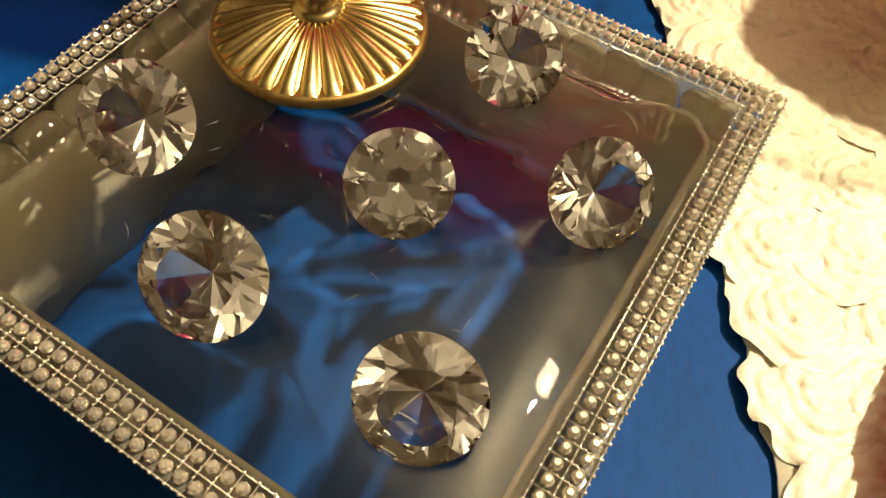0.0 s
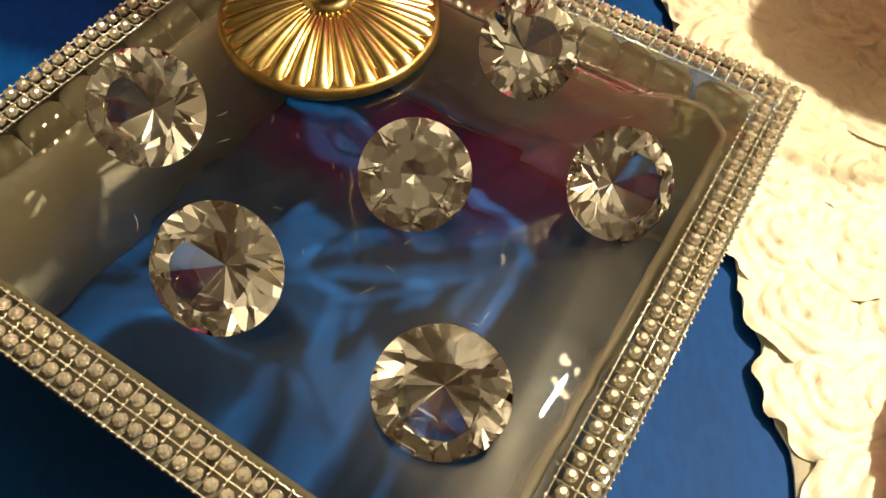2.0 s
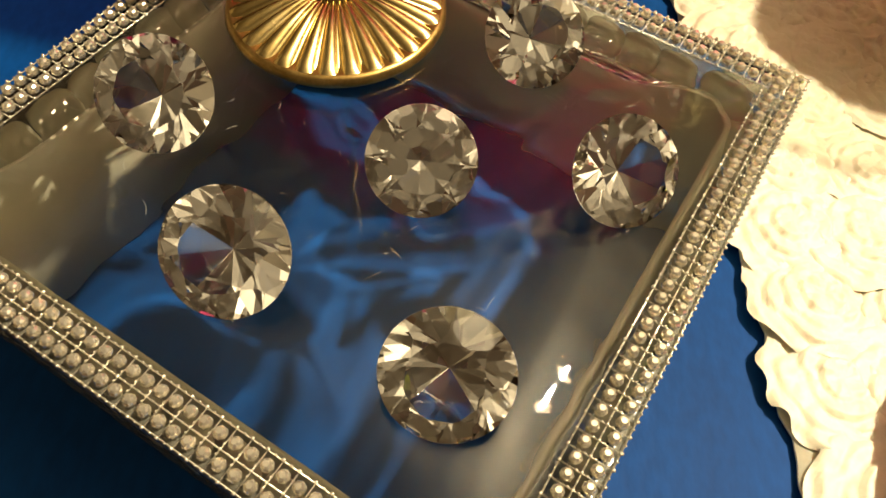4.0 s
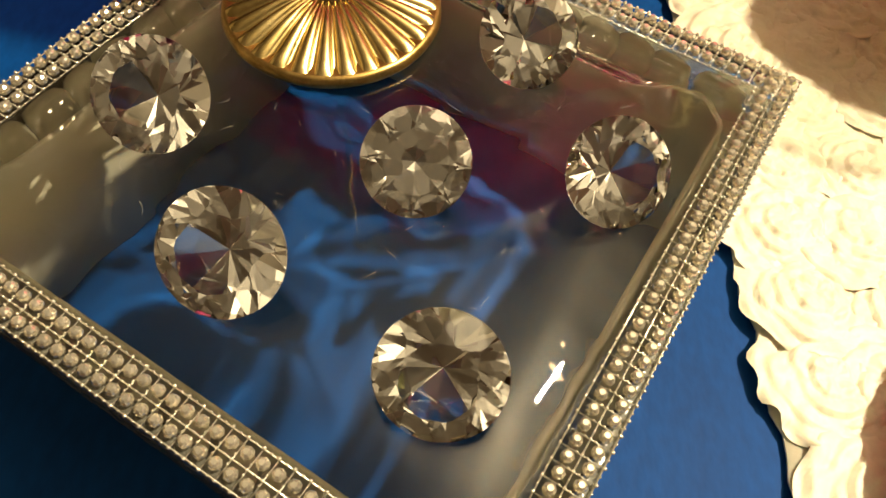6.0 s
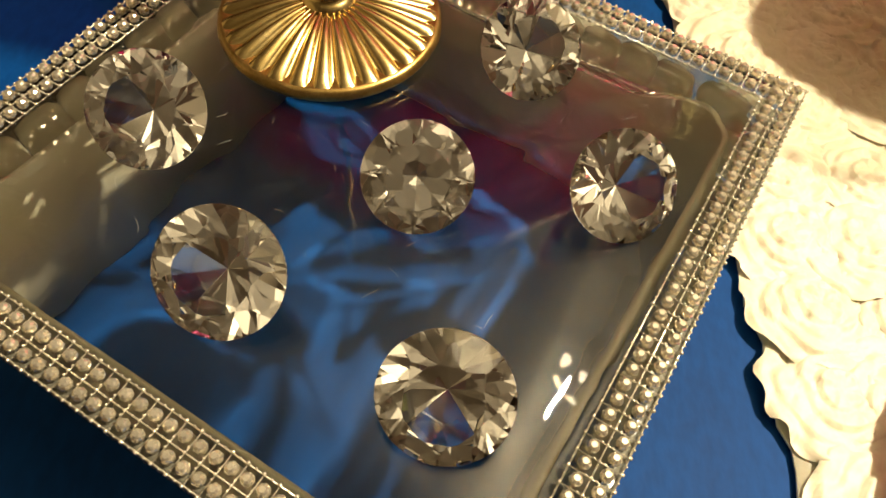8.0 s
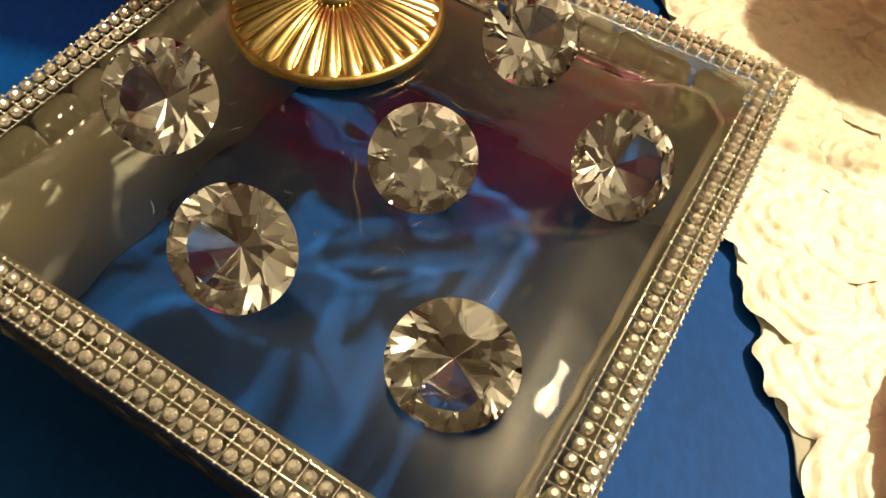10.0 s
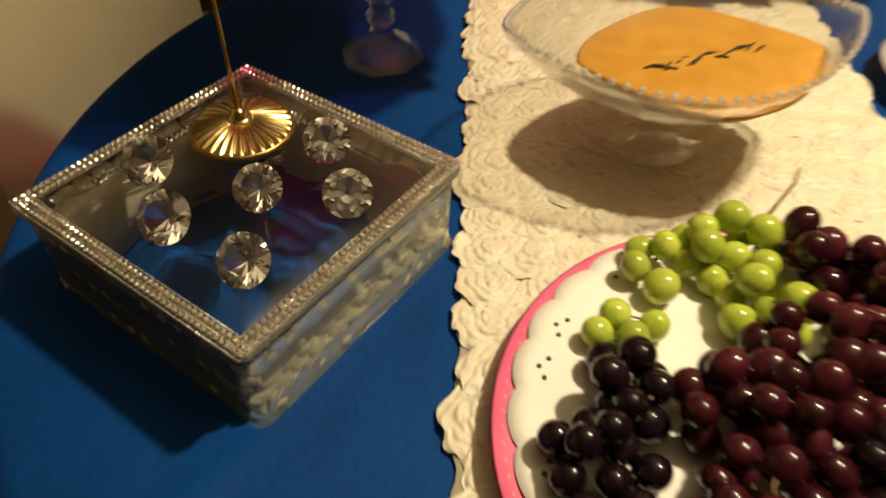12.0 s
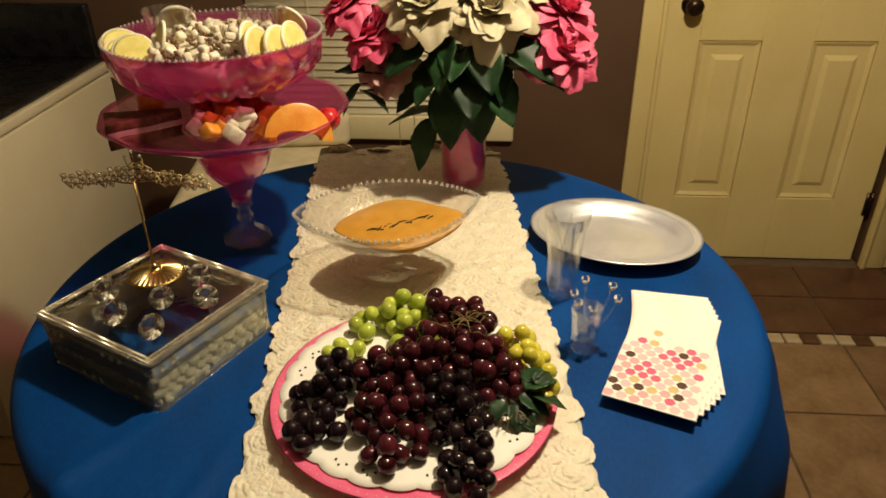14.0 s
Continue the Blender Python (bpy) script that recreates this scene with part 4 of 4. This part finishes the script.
    L = rnd.uniform(0.004, 0.010)
    tube(bm, [(x - L * math.cos(a), y - L * math.sin(a), 0.0904), (x, y, 0.0924), (x + L * math.cos(a), y + L * math.sin(a), 0.0908)], 0.0009, n=5)
part("herb_streak", bm, M["herb"], dip, "streak of dark chopped herbs")["kind"] = "stuff"


# ---- pink glass tiered stand ----
GB = Vector((0.000, 0.440, 0.7515))
tier = thing("tiered_stand", "pink pressed glass tiered stand on a clear octagonal foot", "serving stand", GB)
part("foot", lathe([(0.030, 0.0), (0.042, 0.001), (0.0425, 0.005), (0.030, 0.016), (0.014, 0.026), (0.009, 0.034)], 8), M["clear"], tier, "clear octagonal glass foot", smooth=False)
part("stem", lathe([(0.009, 0.034), (0.014, 0.040), (0.0145, 0.046), (0.010, 0.052), (0.012, 0.060), (0.0175, 0.066), (0.016, 0.072)], 16), M["clear"], tier, "clear faceted glass stem", smooth=False)
part("goblet", lathe([(0.014, 0.0725), (0.0175, 0.078), (0.019, 0.090), (0.022, 0.100), (0.034, 0.112), (0.048, 0.130), (0.057, 0.155), (0.062, 0.182), (0.0600, 0.182), (0.054, 0.156), (0.044, 0.132), (0.030, 0.116), (0.012, 0.106)], 80, wave=lambda a, i: 1 + 0.018 * math.sin(a * 20 + i * 1.57) * (3 < i < 8)), M["pink_glass"], tier, "pink pressed glass goblet")
part("plate", lathe([(0.058, 0.1830), (0.080, 0.188), (0.135, 0.203), (0.180, 0.226), (0.187, 0.232), (0.1855, 0.2345), (0.177, 0.2300), (0.133, 0.2075), (0.075, 0.193)], 96, wave=lambda a, i: 1 + 0.008 * math.sin(a * 12)), M["pink_glass"], tier, "wide pink glass plate")
part("pillar", lathe([(0.042, 0.1925), (0.046, 0.196), (0.034, 0.206), (0.026, 0.222), (0.030, 0.245), (0.040, 0.260), (0.046, 0.2685)], 48, wave=lambda a, i: 1 + 0.03 * math.sin(a * 12)), M["pink_glass"], tier, "pink glass pillar")
part("bowl", lathe([(0.045, 0.2690), (0.082, 0.2710), (0.116, 0.2810), (0.140, 0.3020), (0.152, 0.326), (0.157, 0.343), (0.1550, 0.3455), (0.147, 0.327), (0.132, 0.304), (0.108, 0.286), (0.045, 0.2770)], 144, wave=lambda a, i: 1 + ((0, 0.05, 0.12, 0.09, 0.02)[i] * abs(math.sin(a * 9)) ** 0.8 if i <= 4 else 0.0)), M["pink_glass"], tier, "pink thumbprint glass bowl")
bd = None
for j in range(110):
    a = 2 * math.pi * j / 110
    m = pose(0.1560 * math.cos(a), 0.1560 * math.sin(a), 0.3460)
    if bd is None:
        bd = part("rim_bead", ball(0.0024, 8, 5), M["pale_glass"], tier)
        bd.matrix_basis = m
    else:
        same("rim_bead", bd.data, tier, m)

# food in the upper bowl
salad = thing("cream_salad", "heap of white cheese cubes and dark nuts in the pink bowl", "food", GB + Vector((0.006, -0.004, 0.2785)))
part("cream_mound", lathe([(0.050, 0.0), (0.094, 0.014), (0.106, 0.034), (0.094, 0.052), (0.055, 0.064)], 40, wave=lambda a, i: 1 + 0.05 * math.sin(a * 5 + i)), M["cream_food"], salad)
rnd = random.Random(6)
cube = part("cheese_cube", box(bmesh.new(), (0.015, 0.011, 0.009), (0, 0, 0), 0.003), M["cream_food"], salad, "pale crumbly cube")
nut = part("nut", ball(0.0042, 8, 6, (1, 0.7, 0.7)), M["sponge"], salad, "dark brown nut")
for i in range(290):
    a, r = rnd.uniform(0, 6.28), 0.104 * math.sqrt(rnd.random())
    m = pose(r * math.cos(a), r * math.sin(a), 0.074 - 1.9 * r * r - 0.003 + rnd.uniform(0, 0.008), rnd.uniform(0, 90), rnd.uniform(0, 90), rnd.uniform(0, 90))
    src, nm = (cube, "cheese_cube") if i % 5 in (0, 1) else (nut, "nut")
    if i in (0, 2):
        src.matrix_basis = m
    else:
        same(nm, src.data, salad, m)


def citrus():
    top = thing("lemon_slice", "pale yellow lemon slice with white pith in the pink bowl", "lemon slice", (0, 0, 0), 0, "lemon slices")
    part("flesh", lathe([(0.022, -0.0022), (0.0255, -0.0020), (0.0255, 0.0020), (0.022, 0.0022)], 28), M["lemon"], top)
    part("rind", lathe([(0.0256, -0.0024), (0.0285, -0.0022), (0.0290, 0), (0.0285, 0.0022), (0.0256, 0.0024)], 28, close=(False, False)), M["lemon_rind"], top, "white pith and rind")
    return top


spots = [(-0.125, -0.036, 0.336, 34, 16, 20), (-0.088, -0.080, 0.338, 40, 12, 5), (-0.108, -0.062, 0.331, 28, 14, 30), (-0.058, -0.056, 0.346, 70, 20, -66), (0.088, -0.078, 0.344, 78, -16, 76), (0.112, -0.056, 0.341, 72, -14, 70), (0.126, -0.028, 0.341, 68, -10, 78), (0.074, -0.064, 0.348, 80, -18, 84), (-0.09, 0.085, 0.343, 60, 0, 200), (0.09, 0.085, 0.343, 60, 0, 160)]
first = citrus()
first.matrix_basis = pose(GB.x + spots[0][0], GB.y + spots[0][1], GB.z + spots[0][2], *spots[0][3:])
for x, y, z, a, b, c in spots[1:]:
    copy_thing(first, pose(GB.x + x, GB.y + y, GB.z + z, a, b, c))
for k, (x, y) in enumerate(((-0.078, 0.028), (0.062, 0.036))):
    cup = part("glass_cup", lathe([(0.020, 0.0), (0.030, 0.003), (0.036, 0.030), (0.037, 0.036), (0.0345, 0.036), (0.030, 0.010), (0.018, 0.008)], 36, wave=lambda a, i: 1 + 0.03 * math.sin(a * 12)), M["clear"])
    cup.location = GB + Vector((x, y, 0.338))
    tagged(cup, "small fluted clear glass cup standing in the pink bowl", "cup", "clear cups in the bowl")

# food on the pink plate
PZ = GB.z + 0.2035
cake = thing("cake_slice", "dark cake wedge with a cream layer on the pink plate", "cake", (-0.098, 0.365, PZ + 0.004), 28)


def wedge(z0, z1, L=0.105, W=0.060):
    bm = bmesh.new()
    loft(bm, [[(-L / 2, -W / 2, z), (L / 2, -0.006, z), (L / 2, 0.006, z), (-L / 2, W / 2, z)] for z in (z0, z1)])
    bmesh.ops.subdivide_edges(bm, edges=bm.edges[:], cuts=4, use_grid_fill=True)
    for v in bm.verts:
        v.co += 0.0012 * noise.noise_vector(v.co * 160)
    return bm


part("sponge", wedge(0.0, 0.016), M["sponge"], cake)
part("cream_layer", wedge(0.0165, 0.0245), M["cream_food"], cake, "pale cream layer")
part("sponge", wedge(0.025, 0.038), M["sponge"], cake)


def melon(at, rot, L, label):
    """A crescent slice with flat cut sides."""
    n = 16
    outer = [(L / 2 * math.cos(math.pi * i / n), L * 0.52 * math.sin(math.pi * i / n)) for i in range(n + 1)]
    inner = [(L / 2 * 0.72 * math.cos(math.pi * i / n), L * 0.13 * math.sin(math.pi * i / n)) for i in range(n, -1, -1)]
    pts = outer + inner
    bm = bmesh.new()
    rings = [[(x * k, y, z * k + 0.02 * L * (1 - k)) for x, z in pts] for y, k in ((-0.010, 0.93), (-0.008, 1.0), (0.008, 1.0), (0.010, 0.93))]
    vs = [[bm.verts.new(p) for p in ring] for ring in rings]
    m = len(pts)
    for a, b in zip(vs, vs[1:]):
        for i in range(m):
            bm.faces.new((a[i], a[(i + 1) % m], b[(i + 1) % m], b[i]))
    for ring in (vs[0], vs[-1]):
        for i in range(n):
            bm.faces.new((ring[i], ring[i + 1], ring[m - 2 - i], ring[m - 1 - i]))
    bmesh.ops.recalc_face_normals(bm, faces=bm.faces[:])
    top = part("melon_slice", bm, M["orange_fruit"], sharp=50)
    top.matrix_basis = pose(*at, *rot)
    return tagged(top, label, "melon", "melon on the pink plate")


melon((0.128, 0.368, PZ + 0.006), (-18, 12, 24), 0.100, "ripe orange melon slice standing on the pink plate")
melon((0.092, 0.385, PZ + 0.004), (-10, -8, 10), 0.085, "ripe orange melon slice standing on the pink plate")
melon((0.060, 0.372, PZ + 0.004), (-30, 0, -20), 0.070, "ripe orange melon slice standing on the pink plate")
ch = part("cheese_block", box(bmesh.new(), (0.036, 0.024, 0.022), (0, 0, 0), 0.003), M["orange_fruit"])
ch.matrix_basis = pose(-0.098, 0.398, PZ + 0.050, 10, 14, 30)
tagged(ch, "orange cheese block lying on the dark cake", "cheese")
for x, y, r in ((0.018, 0.40, 0.024), (0.052, 0.41, 0.020), (-0.02, 0.40, 0.020), (0.075, 0.395, 0.016), (0.165, 0.41, 0.018)):
    bm = bmesh.new()
    bmesh.ops.create_icosphere(bm, subdivisions=3, radius=r)
    for v in bm.verts:
        v.co *= 1 + 0.10 * noise.noise(v.co * 120)
    b = part("berry", bm, M["berry"])
    b.location = (x, y, PZ + 0.030 + r * 0.5 if x < 0.1 else PZ + 0.022)
    tagged(b, "glossy dark red berry on the pink plate", "berry", "berries on the pink plate")
dess = thing("dessert_cup", "small clear glass cup filled with white cubes and orange fruit", "dessert cup", (0.030, 0.334, PZ + 0.002))
dess.scale = (1.22, 1.22, 1.22)
part("cup", lathe([(0.018, 0.0), (0.024, 0.002), (0.036, 0.016), (0.044, 0.032), (0.0425, 0.032), (0.034, 0.017), (0.018, 0.005)], 40, wave=lambda a, i: 1 + 0.025 * math.sin(a * 14)), M["dish"], dess)
rnd = random.Random(14)
for i in range(16):
    a, r = rnd.uniform(0, 6.28), 0.034 * math.sqrt(rnd.random())
    white = math.cos(a * 1.0) ** 2 * r > 0.012
    bm = box(bmesh.new(), (0.021, 0.017, 0.017), (0, 0, 0), 0.003)
    o = part("cheese_cube" if white else "fruit_cube", bm, M["cream_food" if white else "orange_fruit"], dess, "white cube" if white else "orange fruit cube")
    o.matrix_basis = pose(r * math.cos(a), r * math.sin(a), 0.028 + rnd.uniform(0, 0.012), rnd.uniform(0, 60), rnd.uniform(0, 60), rnd.uniform(0, 90))


# ---- vase with silk peonies ----
VS = Vector((0.356, 0.672, 0.7640))
vase = thing("glass_vase", "tall clear glass vase with pink filling on the ivory runner", "vase", VS)
part("vase_body", lathe([(0.030, 0.0), (0.040, 0.001), (0.042, 0.008), (0.043, 0.10), (0.047, 0.185), (0.0455, 0.186), (0.0410, 0.10), (0.0400, 0.014), (0.020, 0.012)], 48), M["pink_glass"], vase, "pink tinted glass cylinder")
part("pink_filling", lathe([(0.018, 0.0125), (0.0385, 0.0145), (0.0395, 0.10), (0.040, 0.120), (0.020, 0.124)], 40, wave=lambda a, i: 1 + 0.02 * math.sin(a * 6 + i)), M["pink_fill"], vase, "crumpled pink paper filling")


def peony(name_label, material, at, size, seed, tilt=(0, 0), layers=((5, 0.20, 8), (7, 0.42, 24), (9, 0.66, 48), (10, 0.92, 74), (9, 1.05, 96))):
    rnd = random.Random(seed)
    top = thing("peony", name_label, "flower", at, 0, "peonies in the vase")
    lean = Matrix.Rotation(radians(tilt[1]), 4, "Y") @ Matrix.Rotation(radians(tilt[0]), 4, "X")
    for n, rad, open_ in layers:
        for k in range(n):
            ang = 2 * math.pi * (k + rnd.uniform(-0.25, 0.25)) / n + rad * 3
            w = size * (0.36 + 0.42 * rad) * rnd.uniform(0.85, 1.2)
            L = size * (0.55 + 0.40 * rad) * rnd.uniform(0.85, 1.15)
            o = radians(open_ + rnd.uniform(-14, 14))
            ph = rnd.uniform(0, 6)

            def f(u, v):
                sp = math.sin(math.pi * (0.10 + 0.62 * v)) ** 0.7
                x = (u - 0.5) * w * sp
                cup = (2 * u - 1) ** 2 * 0.28 * w
                bend = o * (0.35 + 0.65 * v)
                ruff = 0.06 * size * v * v * math.sin(u * 9 + ph) * (0.4 + abs(2 * u - 1))
                h = L * v * (1 - 0.32 * v * (2 * u - 1) ** 2 + 0.035 * math.sin(u * 13 + ph))
                y = h * math.sin(bend) - cup * math.cos(bend) + ruff * math.cos(bend)
                z = h * math.cos(bend) + cup * math.sin(bend) * 0.6 + ruff * math.sin(bend)
                return (x, y, z)

            m = Matrix.Rotation(ang, 4, "Z") @ Matrix.Translation((0, 0.05 * size, -0.10 * size * rad))
            part("petal", sheet(bmesh.new(), f, 9, 7, lean @ m), material, top)
    goal = VS + Vector((0.012 * math.cos(seed), 0.012 * math.sin(seed), 0.05)) - Vector(at)
    rim = VS + Vector((max(-0.03, min(0.03, at[0] - VS.x)), max(-0.03, min(0.03, at[1] - VS.y)), 0.185)) - Vector(at)
    part("stem", tube(bmesh.new(), [(0, 0, -0.005), rim * 0.5 + Vector((0, 0, 0.01)), rim, goal], 0.0028, n=7), M["leaf"], top, "green stem")
    return top


peony("deep pink silk peony with ruffled petals", M["petal_pink"], (0.205, 0.645, 1.040), 0.068, 1, (20, -25))
peony("deep pink silk peony with ruffled petals", M["petal_pink"], (0.160, 0.660, 1.085), 0.060, 2, (10, -30))
peony("pale pink silk peony drooping over the vase", M["petal_pale"], (0.225, 0.640, 0.985), 0.056, 3, (60, -30))
peony("cream white silk peony with ruffled petals", M["petal_white"], (0.300, 0.622, 1.098), 0.078, 4, (38, -10))
peony("cream white silk peony with ruffled petals", M["petal_white"], (0.402, 0.618, 1.090), 0.080, 5, (42, 8))
peony("cream white silk peony with ruffled petals", M["petal_white"], (0.355, 0.680, 1.135), 0.085, 6, (10, 0))
peony("deep pink silk peony with ruffled petals", M["petal_pink"], (0.522, 0.640, 1.022), 0.076, 7, (45, 30))
peony("deep pink silk peony with ruffled petals", M["petal_pink"], (0.520, 0.670, 1.075), 0.070, 8, (20, 30))
peony("cream white silk peony with ruffled petals", M["petal_white"], (0.450, 0.680, 1.130), 0.070, 10, (12, 15))

foliage = thing("rose_foliage", "dark green glossy silk leaves round the vase's mouth", "leaves", VS + Vector((0, 0, 0.17)))
lf0 = None
rnd = random.Random(21)
spec = [(-0.075, -0.045, 0.095, 150, 20, 0.070), (-0.030, -0.050, 0.085, 235, 30, 0.085), (0.010, -0.055, 0.080, 275, 35, 0.090), (0.055, -0.040, 0.070, -18, 5, 0.100), (0.085, -0.030, 0.055, 10, 8, 0.075), (-0.020, -0.045, 0.040, 262, 60, 0.095), (0.020, -0.045, 0.045, 285, 62, 0.090),
        (-0.050, -0.040, -0.020, 170, 8, 0.072), (-0.050, -0.045, -0.030, 225, 55, 0.078), (-0.168, -0.06, 0.055, 160, -5, 0.050), (-0.180, -0.06, 0.022, 330, 10, 0.055), (-0.175, -0.06, 0.035, 195, 45, 0.052), (0.0, -0.04, 0.10, 260, 10, 0.08), (-0.045, -0.05, 0.06, 200, 35, 0.08), (0.04, -0.05, 0.06, 310, 40, 0.085), (0.0, -0.03, 0.03, 250, 70, 0.075), (0.03, -0.02, 0.05, 300, 70, 0.07), (-0.06, -0.06, 0.115, 210, 28, 0.075), (-0.02, -0.065, 0.120, 250, 40, 0.080), (0.03, -0.065, 0.118, 285, 38, 0.080), (0.07, -0.055, 0.110, 330, 22, 0.085), (0.005, -0.06, 0.100, 268, 55, 0.085), (0.05, -0.05, 0.095, 300, 50, 0.075)]
for x, y, z, a, tilt, L in spec:
    m = pose(x, y, z, rnd.uniform(-25, 25), tilt, a) @ Matrix.Diagonal((*[1.28 * L / 0.08] * 3, 1))
    if lf0 is None:
        lf0 = part("leaf", leaf_mesh(0.08, 0.050, 0.22, 0.28, 0.03, 12, 8), M["leaf"], foliage)
        lf0.matrix_basis = m
    else:
        same("leaf", lf0.data, foliage, m)
bm = bmesh.new()
for x, y, z, a, tilt, L in spec:
    tube(bm, [(x, y, z), (x * 0.4, y * 0.4, z * 0.5 + 0.01), (x * 0.15, y * 0.15, -0.06)], 0.0016, n=5)
part("twig", bm, M["leaf"], foliage, "thin green twigs")


# ---- silver oval tray ----
tray = thing("serving_tray", "oval silver plastic serving tray on the blue cloth", "tray", (0.617, 0.462, 0.7520), -17)
part("tray_body", lathe([(0.070, 0.0), (0.098, 0.001), (0.110, 0.008), (0.118, 0.016), (0.134, 0.020), (0.139, 0.0215), (0.1405, 0.0235), (0.134, 0.0230), (0.116, 0.0190), (0.1075, 0.0105), (0.096, 0.0035), (0.070, 0.0030)], 96, oval=(1.0, 0.80)), M["silver"], tray)
part("rim_line", lathe([(0.125, 0.0215), (0.127, 0.0226), (0.129, 0.0222)], 96, oval=(1.0, 0.80), close=(False, False)), M["silver"], tray, "raised line round the rim")


# ---- glasses ----
tum = thing("tall_glass", "tall clear fluted glass tumbler holding clear plastic sticks", "glass", (0.520, 0.302, 0.7515))
flute = lambda a, i: 1 + (0.045 * abs(math.cos(a * 5)) if 1 <= i <= 4 else 0.0)
part("tumbler", lathe([(0.018, 0.0), (0.0215, 0.001), (0.0225, 0.012), (0.0235, 0.06), (0.0280, 0.110), (0.0335, 0.134), (0.0320, 0.134), (0.0265, 0.110), (0.0215, 0.06), (0.0200, 0.016), (0.010, 0.013)], 60, wave=flute), M["clear"], tum)
rnd = random.Random(31)
for i in range(5):
    a = 2 * math.pi * i / 5
    st = part("stick", tube(bmesh.new(), [(0.012 * math.cos(a + 2), 0.012 * math.sin(a + 2), 0.016), (0.024 * math.cos(a), 0.024 * math.sin(a), 0.128 + rnd.uniform(-0.012, 0.016))], 0.0017, n=7), M["clear"], tum, "clear plastic stick")
shot = thing("shot_glass", "small faceted clear glass holding ball-topped clear picks", "glass", (0.540, 0.170, 0.7515))
part("glass_body", lathe([(0.0155, 0.0), (0.0185, 0.0008), (0.0185, 0.006), (0.0175, 0.022), (0.0205, 0.058), (0.0215, 0.064), (0.0200, 0.064), (0.0185, 0.055), (0.0155, 0.024), (0.010, 0.012)], 8), M["clear"], shot, smooth=False)
for x, y, X, Y, Z in ((0, 0, -0.006, 0.004, 0.100), (0.004, 0.0, 0.030, 0.010, 0.088), (0.006, -0.004, 0.036, -0.002, 0.076), (-0.004, 0, -0.014, -0.010, 0.074), (0.0, 0.006, -0.018, 0.006, 0.078), (0.002, -0.006, 0.004, -0.016, 0.070)):
    pk = part("pick", tube(bmesh.new(), [(x, y, 0.013), (X, Y, Z)], 0.0014, n=7), M["clear"], shot, "clear plastic pick")
    b = part("pick_ball", ball(0.0056, 12, 8), M["solid_glass"], pk, "clear faceted ball")
    b.location = (X, Y, Z + 0.004)


# ---- fanned paper napkins ----
NW, NL = 0.109, 0.215
UP = Vector((0.368, 0.93, 0)).normalized()
ANG = math.degrees(math.atan2(-UP.x, UP.y))


def napkin(printed):
    top = thing("paper_napkin", "folded white paper napkin printed with pink, brown and gold hexagons", "napkin", (0, 0, 0), 0, "fanned napkins")
    bm = bmesh.new()
    for z in (0.0, 0.0010):
        box(bm, (NW, NL, 0.0007), (NW / 2, NL / 2, z + 0.0004), 0.0002, seg=1)
    box(bm, (0.0012, NL, 0.0017), (0.0006, NL / 2, 0.0009), 0.0004, seg=1)
    part("paper", bm, M["paper"], top, smooth=False)
    rnd = random.Random(17)
    R = 0.0074
    cells = {}
    dx, dy = 2 * R + 0.0008, 1.5 * R * 1.06
    for row in range(15):
        for col in range(8):
            x, y = 0.006 + col * dx + (dx / 2 if row % 2 else 0), 0.008 + row * dy
            if x > NW - 0.005 or y > NL - 0.01:
                continue
            keep = 1.0 if row < 10 else 0.80 - 0.17 * (row - 9) - 0.10 * col * (row > 10)
            if rnd.random() > keep:
                continue
            kind = rnd.choice(("hex_gold", "hex_pink", "hex_gold", "hex_brown")) if row > 10 else rnd.choices(("hex_line", "hex_pink", "hex_light", "hex_brown", "hex_gold"), (0.40, 0.28, 0.16, 0.11, 0.05))[0]
            cells.setdefault(kind, []).append((x, y))
    for kind, spots in cells.items():
        base = None
        for x, y in spots:
            bm = bmesh.new()
            if base is None:
                bmesh.ops.create_cone(bm, cap_ends=True, segments=6, radius1=R * 0.92, radius2=R * 0.90, depth=0.0002)
                bmesh.ops.rotate(bm, cent=(0, 0, 0), matrix=Matrix.Rotation(math.pi / 6, 3, "Z"), verts=bm.verts)
                base = part("printed_hexagon", bm, M[kind], top, smooth=False)
                base.location = (x, y, 0.0020)
            else:
                same("printed_hexagon", base.data, top, pose(x, y, 0.0020))
    return top


first = napkin(True)
CORNER = Vector((0.549, 0.060, 0.7530))
PIVOT = Vector((0.012, 0.42 * NL, 0))
for k in range(6):
    lift = 0.0024 * (5 - k)
    slide = 0.0100 * k
    turn = ANG + (0.0, 3.2, 6.0, 8.6, 11.0, 13.5)[k]
    q = CORNER + UP * slide + Matrix.Rotation(radians(ANG), 3, "Z") @ PIVOT + Vector((0.0012 * k, -0.0004 * k, lift))
    m = pose(q.x, q.y, q.z, 0, 0, turn) @ Matrix.Translation(-PIVOT)
    if k == 0:
        first.matrix_basis = m
    else:
        copy_thing(first, m)


# ---- floor pieces ----
lay(0, 0.300, 0.300, 0.006, M["tan_tile"], "tan ceramic floor tile", (-2.35, -2.90 - 0.024, 0), 18, 14)
lay(0, 0.046, 0.046, 0.006, None, "small mosaic floor tile", (-0.90, 1.233, 0), 70, 1, (M["cream_tile"], M["cream_tile"], M["dark_tile"]))
lay(0, 0.300, 0.196, 0.006, M["dark_tile"], "dark brown ceramic floor tile", (-2.35, 1.362, 0), 18, 2)
